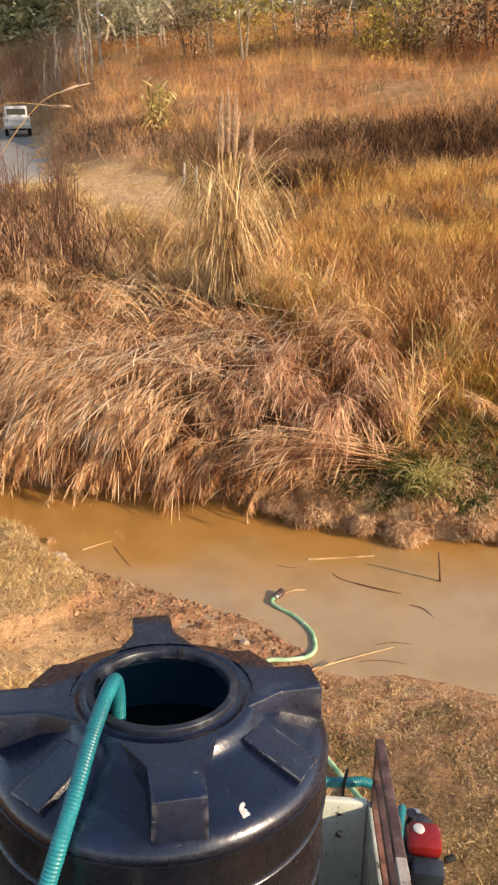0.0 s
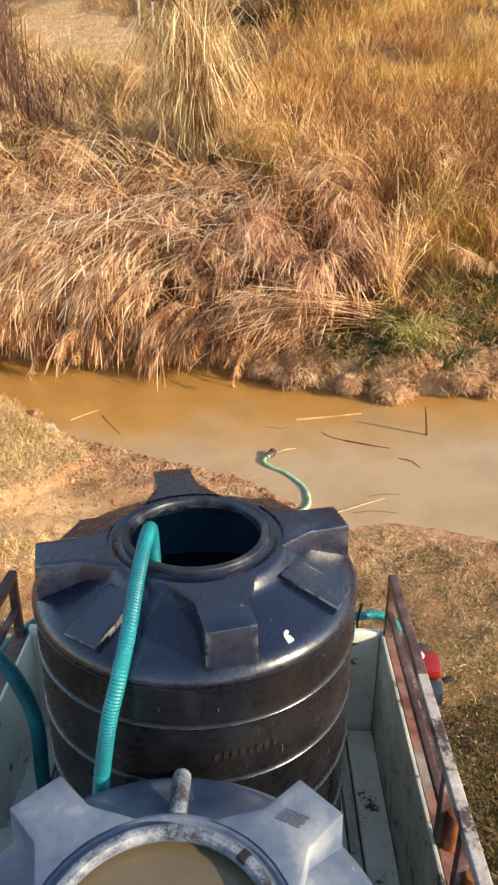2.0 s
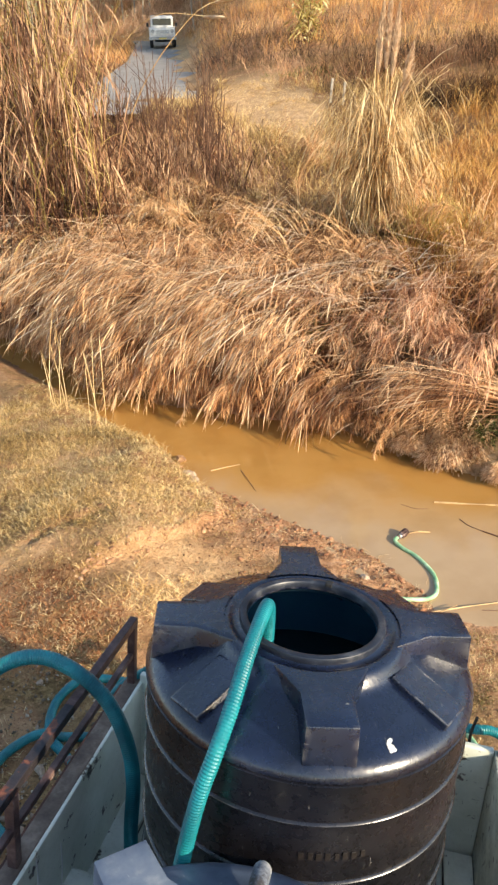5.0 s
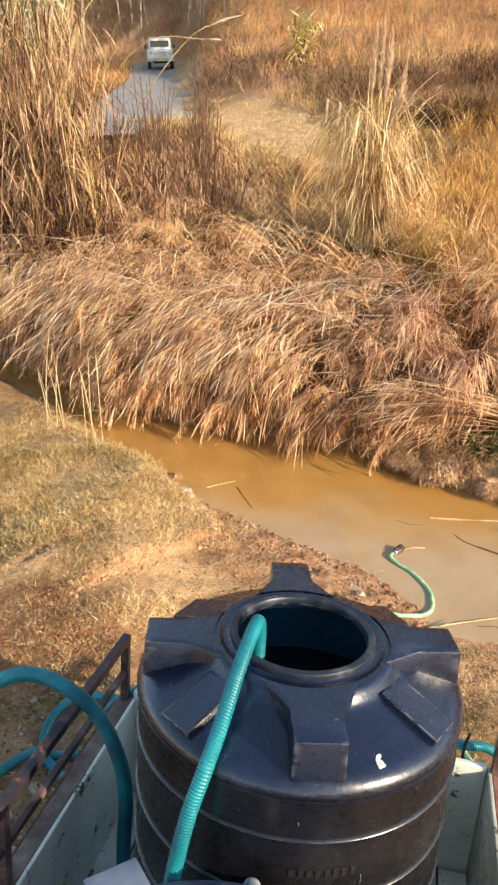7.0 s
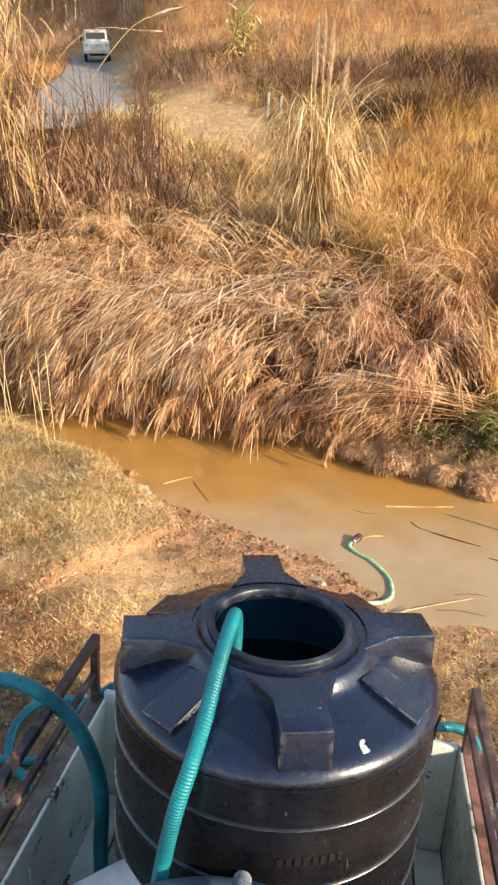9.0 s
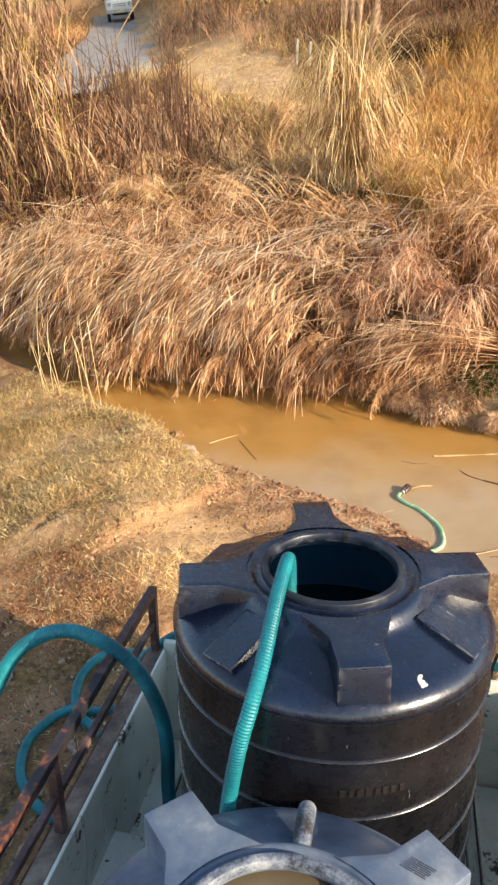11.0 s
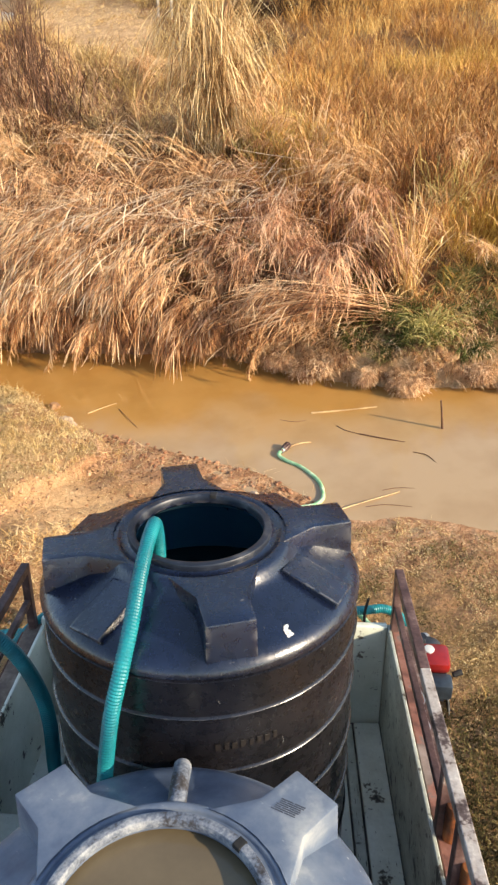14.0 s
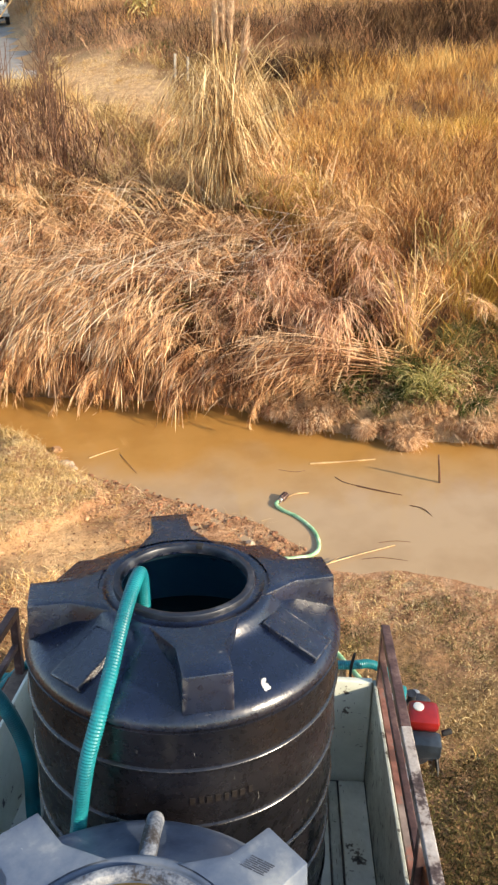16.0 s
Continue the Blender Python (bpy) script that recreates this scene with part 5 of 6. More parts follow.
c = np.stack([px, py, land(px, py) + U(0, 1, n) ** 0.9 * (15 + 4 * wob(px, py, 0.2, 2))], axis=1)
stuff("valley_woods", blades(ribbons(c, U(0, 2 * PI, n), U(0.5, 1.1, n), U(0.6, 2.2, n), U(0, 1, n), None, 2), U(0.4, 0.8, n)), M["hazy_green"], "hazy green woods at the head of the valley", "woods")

# ---------------------------------------------------------------- road and the vehicle on it
xs, ys, q = [], [], []
for i in range(40):
    r = 22.8 + 44 * (i / 39)
    for k in range(5):
        a = radians(float(interp(ROAD, r))) + (k - 2) * 0.95 / r
        xs.append(EYE_X + r * math.sin(a))
        ys.append(EYE_Y + r * math.cos(a))
for i in range(39):
    for k in range(4):
        a = i * 5 + k
        q.append((a, a + 1, a + 6, a + 5))
xs, ys = np.array(xs), np.array(ys)
mid = np.repeat(np.arange(40) * 5 + 2, 5)
zs = interp(RISE_ROAD, depth(xs[mid], ys[mid])) + np.repeat(np.clip(np.arange(40) * 0.06 - 0.02, -0.02, 0.12), 5)
road = new("road", mesh_np("road", np.stack([xs, ys, zs], axis=1), np.array(q), M["road"], True))
tagged(road, "pale grey unpaved road running up the valley", "road", kind="structure")


def pickup(m):
    t = thing("pickup_truck", m, "white pickup truck standing on the far road", "truck")
    body = part("cab", box(box(bmesh.new(), -0.85, 0.85, -0.6, 0.75, 0.55, 1.15, 0.08), -0.74, 0.74, -0.35, 0.75, 1.1, 1.85, 0.12), M["white"], t, smooth=True)
    part("bonnet", bx(-0.82, 0.82, -1.65, -0.55, 0.55, 1.12, 0.09), M["white"], t, smooth=True)
    part("windscreen", bx(-0.60, 0.60, -0.375, -0.345, 1.30, 1.66, 0.01), M["glass"], t)
    for s in (-1, 1):
        part("side_window", bx(min(s * 0.735, s * 0.755), max(s * 0.735, s * 0.755), -0.2, 0.6, 1.22, 1.68, 0.008), M["glass"], t)
        lamp = part("headlight", cyl(bmesh.new(), 0.11, 0.05, pose(s * 0.62, -1.67, 0.92, 90, 0, 0), 18), M["alu"], t)
        part("mirror", bx(min(s * 0.86, s * 1.0), max(s * 0.86, s * 1.0), -0.42, -0.36, 1.2, 1.42, 0.01), M["rubber"], t)
        for y in (-1.15, 1.85):
            w = part("wheel", cyl(bmesh.new(), 0.36, 0.2, pose(s * 0.74, y, 0.36, 0, 90, 0), 28, bevel=0.03), M["rubber"], t, smooth=True)
            part("rim", cyl(bmesh.new(), 0.2, 0.21, pose(s * 0.745, y, 0.36, 0, 90, 0), 20), M["alu"], w)
    part("grille", bx(-0.42, 0.42, -1.69, -1.655, 0.76, 0.98, 0.01), M["alu"], t)
    for i in range(3):
        part("grille_bar", bx(-0.47, 0.47, -1.705, -1.69, 0.76 + i * 0.1, 0.79 + i * 0.1), M["white"], t)
    part("bumper", bx(-0.88, 0.88, -1.80, -1.70, 0.42, 0.60, 0.03), M["alu"], t)
    part("number_plate", bx(-0.25, 0.25, -1.815, -1.802, 0.46, 0.56), M["yellow_leaf"], t, "blank yellow plate")
    part("load_bed", bx(-0.88, 0.88, 0.80, 2.7, 0.60, 1.25, 0.04), M["white"], t)
    part("chassis", bx(-0.5, 0.5, -1.5, 2.6, 0.38, 0.56), M["rubber"], t)
    return t


x, y = polar(-16.65, 55)
pickup(pose(x, y, float(interp(RISE_ROAD, depth(np.array([x]), np.array([y])))[0]) + 0.12, 0, 0, 17))

# ---------------------------------------------------------------- small things on the banks
def lump(r, seed, flat=0.7, sub=2):
    bm = bmesh.new()
    bmesh.ops.create_icosphere(bm, subdivisions=sub, radius=r)
    for v in bm.verts:
        d = noise.noise(v.co * (1.6 / r) * 0.6 + Vector((seed * 3.1, seed, 0))) * 0.55 + noise.noise(v.co * (4 / r) * 0.6 + Vector((0, seed, 7))) * 0.22
        v.co *= 1 + d
        v.co.x *= 1.0 + 0.35 * math.sin(seed * 2.3)
        v.co.z *= flat
    return bm


def clod(x, y, r, i, name="earth_clod", material="clay", label="lump of crumbling earth fallen from the bank", sink=0.25, z=None):
    ob = part(name, lump(r, i), M[material], None, smooth=False)
    ob.matrix_world = pose(x, y, (land1(x, y) if z is None else z) + r * (0.7 - sink), 0, 0, i * 57)
    return tagged(ob, label, "earth clod" if material == "clay" else "stone", "clods on the bank" if material == "clay" else "stones on the ground")


random.seed(11)
for i, (x, y, z, r) in enumerate(LUMPS):
    clod(x, y, r * 0.78, i, label="rounded lump of turf and earth on the cut bank", z=z - 0.02, sink=0.7)
for i in range(10):
    x = random.uniform(2.1, 4.0)
    clod(x, float(interp(FAR, np.array([x]))[0]) + random.uniform(0.0, 0.12), random.uniform(0.05, 0.09), i + 40, sink=0.5)
clod(-2.16, 5.06, 0.07, 60)
clod(-1.98, 4.70, 0.07, 61, "stone", "stone", "pale stone at the water's edge")
clod(-1.88, 4.62, 0.05, 62, "stone", "stone", "pale stone at the water's edge")
clod(0.04, 3.22, 0.035, 63, "stone", "stone", "small pale stone in the mud")
for i in range(44):
    clod(random.uniform(-2.6, -1.25), random.uniform(-0.3, 1.5), random.uniform(0.012, 0.036), 70 + i, "stone", "stone", "small pale stone on the gravelly ground")


def crumbs(n, pick, r0, r1, sub=1, flat=0.75):
    """Many small lumps in one mesh."""
    bm = lump(1.0, 2.0, flat, sub)
    v0 = np.array([v.co[:] for v in bm.verts])
    f0 = np.array([[v.index for v in f.verts] for f in bm.faces])
    bm.free()
    x, y = pick(n)
    r = r0 + (r1 - r0) * U(0, 1, n) ** 2.5
    a = U(0, 6.28, n)
    ca, sa = np.cos(a)[:, None], np.sin(a)[:, None]
    v = np.stack([(v0[None, :, 0] * ca - v0[None, :, 1] * sa) * r[:, None] + x[:, None], (v0[None, :, 0] * sa + v0[None, :, 1] * ca) * r[:, None] + y[:, None],
                  v0[None, :, 2] * r[:, None] + (land(x, y) + 0.1 * r)[:, None]], axis=-1)
    f = f0[None] + (np.arange(n) * len(v0))[:, None, None]
    return v.reshape(-1, 3), f.reshape(-1, 3)


def margin(n):
    x = U(-2.2, 0.75, n)
    return x, interp(NEAR, x) - np.abs(np.random.normal(0, 0.32, n)) + 0.04


def bare_ground(n):
    x = U(-3.2, 3.2, n)
    return x, interp(NEAR, x) - U(0.1, 4.2, n)


def gravel(n):
    return U(-3.0, -0.9, n), U(-1.2, 1.4, n)


stuff("mud_crumbs", crumbs(420, margin, 0.004, 0.034, 2, 0.4), mat("mud_crumb", [(0, (118, 74, 50)), (0.5, (160, 108, 74)), (1, (196, 148, 110))], 6, 0.9, 0.4, island=0.5), "crumbled reddish mud along the water's edge", "mud")
def mud_flat(n):
    x = U(-2.6, 0.75, n)
    return x, interp(NEAR, x) - U(0.0, 1.5, n) ** 1.3


stuff("dark_crumbs", crumbs(1500, mud_flat, 0.004, 0.020, 1, 0.55), mat("damp_crumb", [(0, (74, 48, 32)), (0.6, (128, 86, 56)), (1, (178, 130, 90))], 6, 0.9, 0.4, island=0.8), "small dark crumbs of damp mud", "mud")
dx_, dy_ = mud_flat(700)
stuff("litter_straw", tufts(np.stack([dx_, dy_, land(dx_, dy_) + 0.004], axis=1), 2, 0.04, 0.13, 0.005, (1.3, 1.55), (-0.05, 0.25), seg=2), M["reed"], "broken straws and debris on the mud", "straw")
LEDGES = ((-2.78, 2.85, -2.38, 3.28), (-1.93, 3.02, -1.42, 3.83), (-2.3, 2.4, -1.93, 3.02), (-1.42, 3.83, -1.50, 4.15), (-2.05, 4.72, -1.50, 4.15))


def broken_edges(n):
    k = np.random.randint(0, len(LEDGES), n)
    e, u = np.array(LEDGES)[k], U(0, 1, n)
    return e[:, 0] + (e[:, 2] - e[:, 0]) * u + np.random.normal(0, 0.035, n), e[:, 1] + (e[:, 3] - e[:, 1]) * u + np.random.normal(0, 0.045, n)


stuff("ledge_crumbs", crumbs(520, broken_edges, 0.006, 0.034, 2, 0.5), mat("ledge_earth", [(0, (104, 74, 52)), (0.5, (168, 126, 92)), (1, (210, 170, 130))], 7, 0.9, 0.6, fine=0.4, island=0.5), "crumbled earth along the broken edges of the bank", "soil")
stuff("soil_crumbs", crumbs(2600, bare_ground, 0.004, 0.016), M["clay"], "loose crumbs of dry soil on the near bank", "soil")
stuff("gravel", crumbs(4200, gravel, 0.004, 0.019), mat("gravel", [(0, (84, 70, 54)), (0.6, (134, 114, 92)), (1, (192, 176, 152))], 9, 0.9, 0.2, island=0.9), "grey gravel beside the truck", "gravel")


def twig_thing(pts, r, material, label, name="stick"):
    ob = part(name, tube(pts, r, 7, 0.05, taper=0.6), M[material], None, smooth=True)
    return tagged(ob, label, "stick", "sticks in the stream")


W0 = WATER + 0.004
twig_thing([(-1.76, 4.86, W0), (-1.61, 4.955, W0 + 0.004), (-1.46, 5.05, W0)], 0.007, "stick", "short pale straw floating on the stream")
twig_thing([(0.69, 4.59, W0), (1.05, 4.60, W0 + 0.006), (1.4, 4.64, W0)], 0.011, "stick", "pale reed stem floating on the stream")
twig_thing([(1.985, 4.15, W0 - 0.03), (1.97, 4.165, W0 + 0.14), (1.95, 4.185, W0 + 0.31)], 0.014, "dark_stick", "short dark stake standing in the water")
twig_thing([(0.93, 4.32, W0 - 0.002), (1.0, 4.22, W0), (1.15, 4.13, W0 - 0.001)], 0.004, "dark_stick", "thin brown twig floating in the shallow water")
twig_thing([(1.13, 4.14, W0), (1.35, 4.03, W0 + 0.004), (1.56, 3.95, W0 - 0.004)], 0.008, "dark_stick", "dark curved branch lying in the shallow water")
# added dark strip in place of a submerged shadow
twig_thing([(1.60, 3.77, W0 - 0.004), (1.72, 3.70, W0 + 0.004), (1.78, 3.58, W0 - 0.006)], 0.005, "dark_stick", "thin dark twig drawn for a shadow in the shallow water")
twig_thing([(0.58, 2.82, -0.25), (0.9, 2.98, W0 + 0.02), (1.35, 3.16, W0)], 0.0065, "stick", "long pale reed lying at the water's edge")
twig_thing([(0.62, 2.80, -0.25), (0.72, 2.88, -0.25), (0.82, 2.97, -0.26)], 0.005, "stick", "short pale straw at the water's edge")
twig_thing([(0.38, 3.93, W0 + 0.02), (0.5, 4.0, W0 + 0.02), (0.63, 4.04, W0)], 0.010, "stick", "pale stick beside the hose strainer")
twig_thing([(-1.42, 4.92, W0), (-1.31, 4.73, W0 + 0.004), (-1.18, 4.52, W0)], 0.0035, "dark_stick", "thin dark stem in the shallow water")
for pts in ([(1.02, 2.98, W0 - 0.004), (1.2, 2.99, W0), (1.42, 2.94, W0 - 0.004)], [(1.2, 3.2, W0 - 0.004), (1.35, 3.22, W0), (1.5, 3.2, W0 - 0.004)], [(0.35, 4.5, W0 - 0.005), (0.5, 4.44, W0 - 0.001), (0.62, 4.46, W0 - 0.005)]):
    twig_thing(pts, 0.0035, "dark_stick", "thin dark stem half sunk in the shallows")
for x, y in ((-1.81, 19.8), (-1.45, 19.5)):
    z = land1(x, y)
    ob = part("post", bx(-0.032, 0.032, -0.032, 0.032, -0.05, 0.55, 0.008), M["bark"], None)
    ob.matrix_world = pose(x, y, z, 3, 4, 20)
    tagged(ob, "short pale wooden post beside the clearing", "post", "posts by the clearing")

# ---------------------------------------------------------------- the truck and its load
TRUCK = Matrix.Translation((-0.132, -0.019, 2.128)) @ Euler((radians(-10.34), radians(2.42), radians(-3.69))).to_matrix().to_4x4()
FLOOR, TOP, XL, XR, YR, YF = -1.50, -0.90, -0.875, 0.805, 0.62, -1.95


def tank(name, m, label, body_mat, rim_mat, h, water_z, R=0.57, panels=True, notch=0.0, water=None, wide=0.0):
    t = thing(name, m, label, "water tank")

    def mouth(pairs):
        return [(r + wide * min(1.0, max(0.0, (0.35 - r) / 0.09)), z) for r, z in pairs]

    prof = [(0, -h), (R - 0.04, -h), (R - 0.016, -h + 0.012), (R - 0.010, -h + 0.03)]
    for zr in [-0.325 - 0.225 * i for i in range(8) if -0.325 - 0.225 * i > -h + 0.08][::-1]:
        prof += [(R - 0.010, zr - 0.035), (R - 0.010, zr - 0.012), (R - 0.009, zr - 0.008), (R - 0.004, zr - 0.003), (R - 0.003, zr), (R - 0.005, zr + 0.003), (R - 0.0105, zr + 0.006), (R - 0.011, zr + 0.011), (R - 0.010, zr + 0.035)]
    prof += [(R - 0.010, -0.20), (R - 0.009, -0.188), (R - 0.004, -0.183), (R - 0.014, -0.178), (R - 0.004, -0.172), (R - 0.004, -0.160), (R - 0.010, -0.144), (R - 0.026, -0.128), (R - 0.05, -0.116), (R - 0.064, -0.1115), (R - 0.07, -0.110), (R - 0.08, -0.1061), (0.43, -0.0839), (0.380, -0.0640), (0.362, -0.057)]
    prof += mouth([(0.350, -0.051), (0.340, -0.041), (0.330, -0.025), (0.320, -0.012), (0.310, -0.006), (0.292, -0.004), (0.284, -0.006), (0.279, -0.011), (0.268, -0.013), (0.256, -0.012), (0.251, -0.008), (0.250, 0.006), (0.230, 0.006), (0.226, 0.003), (0.226, -0.018)])
    prof += [(0.32, -0.075), (R - 0.08, -0.135), (R - 0.03, -0.2), (R - 0.03, -h + 0.02), (0, -h + 0.02)]
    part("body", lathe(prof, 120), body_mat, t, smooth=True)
    for k in range(4):
        rot = Matrix.Rotation(k * PI / 2, 4, "Z")
        bm = bmesh.new()
        rows = []
        for yc, w in ((-0.538, 0.076), (-0.47, 0.0775), (-0.405, 0.079), (-0.398, 0.081), (-0.37, 0.098), (-0.345, 0.116), (-0.322, 0.133), (-0.304, 0.148)):
            v_ = (yc + 0.538) / 0.234
            rows.append([(x, -0.538 * (1 - v_) - v_ * math.sqrt((0.304 + 0.4 * wide) ** 2 - x * x)) for x in (w * (c / 3 - 1) for c in range(7))])
        top = [[bm.verts.new((x, y, 0.0)) for x, y in r_] for r_ in rows]
        for a, b_ in zip(top, top[1:]):
            for c in range(6):
                bm.faces.new((a[c], a[c + 1], b_[c + 1], b_[c]))
        edge = top[0] + [r_[-1] for r_ in top[1:]]
        edge = [r_[0] for r_ in top[:0:-1]] + edge
        low = [bm.verts.new((v.co.x * 1.05, v.co.y * (1.012 if v.co.y < -0.5 else 1.0), -0.17 if v.co.y < -0.45 else -0.09)) for v in edge]
        for q in range(len(edge) - 1):
            bm.faces.new((low[q], low[q + 1], edge[q + 1], edge[q]))
        bmesh.ops.recalc_face_normals(bm, faces=bm.faces)
        if sum(f.normal.z for f in bm.faces) < 0:
            bmesh.ops.reverse_faces(bm, faces=bm.faces)
        rim_edges = {bm.edges.get((a, b_)) for a, b_ in zip(edge, edge[1:])}
        rim_edges |= {bm.edges.get((top[0][c], low[edge.index(top[0][c])])) for c in (0, 6)}
        bmesh.ops.bevel(bm, geom=list(rim_edges - {None}), offset=0.0055, segments=2, affect="EDGES", profile=0.5)
        bmesh.ops.transform(bm, matrix=rot, verts=bm.verts)
        part("shoulder_block", bm, body_mat, t, smooth=True)
        if panels:
            bm = bmesh.new()
            f_ = 1 if k % 2 == 0 else -1
            box(bm, min(-0.055 * f_, 0.085 * f_), max(-0.055 * f_, 0.085 * f_), -0.548, -0.335, -0.03, 0.016, 0.004)
            tilt = Matrix.Translation((0, -0.42, -0.075)) @ Matrix.Rotation(radians(20), 4, "X") @ Matrix.Translation((-0.055 * f_, 0.42, 0)) @ Matrix.Rotation(radians(7 * f_), 4, "Y") @ Matrix.Translation((0.055 * f_, 0, 0))
            bmesh.ops.transform(bm, matrix=rot @ Matrix.Rotation(PI / 4 + radians(4.5 * f_), 4, "Z") @ tilt, verts=bm.verts)
            big = [f for f in bm.faces if f.calc_area() > 0.0015]
            for w_ in (0.006, 0.012):
                bmesh.ops.inset_individual(bm, faces=big, thickness=w_)
            part("raised_panel", bm, body_mat, t, smooth=True)
    part("manhole_rim", lathe(mouth([(0.2525, -0.008), (0.2530, 0.010), (0.2510, 0.014), (0.2475, 0.0155), (0.233, 0.0155), (0.228, 0.014), (0.2245, 0.009), (0.2245, -0.010)]), 80), rim_mat, t, smooth=True)
    part("rim_notch", bx(-0.013, 0.013, 0.223 + wide, 0.2545 + wide, 0.001, 0.0168, 0.003), M["rubber"], t).matrix_local = Matrix.Rotation(notch, 4, "Z")
    if water:
        part("lining", lathe([(0.2235, -0.020), (0.31, -0.080), (R - 0.085, -0.142), (R - 0.036, -0.205), (R - 0.036, -h + 0.03)], 72), M["lining"], t, "blue inner lining", smooth=True)
    part("water_surface", lathe([(0, water_z), (R - 0.038 if water_z < -0.2 else 0.237 + wide, water_z), (0, water_z - 0.004)], 48), water or M["tank_water"], t, "dark water inside" if water else "murky water inside")
    return t


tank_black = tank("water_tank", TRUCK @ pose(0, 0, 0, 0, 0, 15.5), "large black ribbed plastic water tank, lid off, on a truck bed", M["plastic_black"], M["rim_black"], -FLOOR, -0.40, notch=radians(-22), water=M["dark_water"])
# worn moulded lettering, too faint to read
for i in range(8):
    a = radians(-90 - 5.5 + i * 2.7)
    ob = part("moulded_mark", bx(-0.006 - 0.003 * (i % 3 != 1), 0.008, -0.003, 0.0002, -0.012, 0.013 + 0.002 * (i % 2), 0.0012), M["emboss"], tank_black)
    ob.matrix_local = Matrix.Rotation(a + PI / 2, 4, "Z") @ pose(0, -0.5605, -0.445)
bm = bmesh.new()
for dx, dy, rr in ((0.007, 0.017, 0.006), (0.001, 0.014, 0.007), (-0.004, 0.006, 0.008), (-0.005, -0.003, 0.008), (-0.001, -0.010, 0.008), (0.006, -0.012, 0.006), (0.004, -0.002, 0.006), (-0.008, -0.014, 0.005)):
    cyl(bm, rr, 0.0016, pose(dx, dy, 0.0012 + rr * 0.05), 12)
dab = part("paint_dab", bm, M["white"], tank_black, "smear of white paint")
dab.matrix_local = Matrix.Rotation(radians(21.5), 4, "Z") @ Matrix.Translation((0, -0.512, -0.113)) @ Matrix.Rotation(radians(24), 4, "X")
tank_grey = tank("water_tank", TRUCK @ pose(0.008, -1.155, -0.338, 0, 0, 45), "scuffed grey plastic water tank full of murky water", M["plastic_grey"], M["rim_grey"], -FLOOR - 0.338, -0.03, panels=False, notch=radians(-88), wide=0.026)
bm = tube([(0, 0.335, -0.045), (0.0, 0.40, -0.038), (0.0, 0.485, -0.050)], 0.026, 14, 0.03)
bmesh.ops.bevel(bm, geom=[e for e in bm.edges if any(len(f.verts) > 4 for f in e.link_faces)], offset=0.008, segments=2, affect="EDGES", profile=0.5)
lug = part("lifting_lug", bm, M["rim_grey"], tank_grey, "scuffed pale rounded lug", smooth=True)
lug.matrix_local = pose(0, 0, 0, 0, 0, -45)
for i in range(7):
    for a0, a1 in (((-0.034, -0.004), (0.0, 0.034)), ((-0.034, 0.012), (0.016, 0.032)), ((-0.030, 0.030),))[i % 3]:
        ob = part("printed_line", bx(a0, a1, -0.0014, 0.0014, -0.002, 0.0008), M["print_ink"], tank_grey, "worn dark print")
        ob.matrix_local = Matrix.Rotation(radians(90), 4, "Z") @ pose(0.006, -0.452 + i * 0.0066, 0.0008, 0, 0, 20)


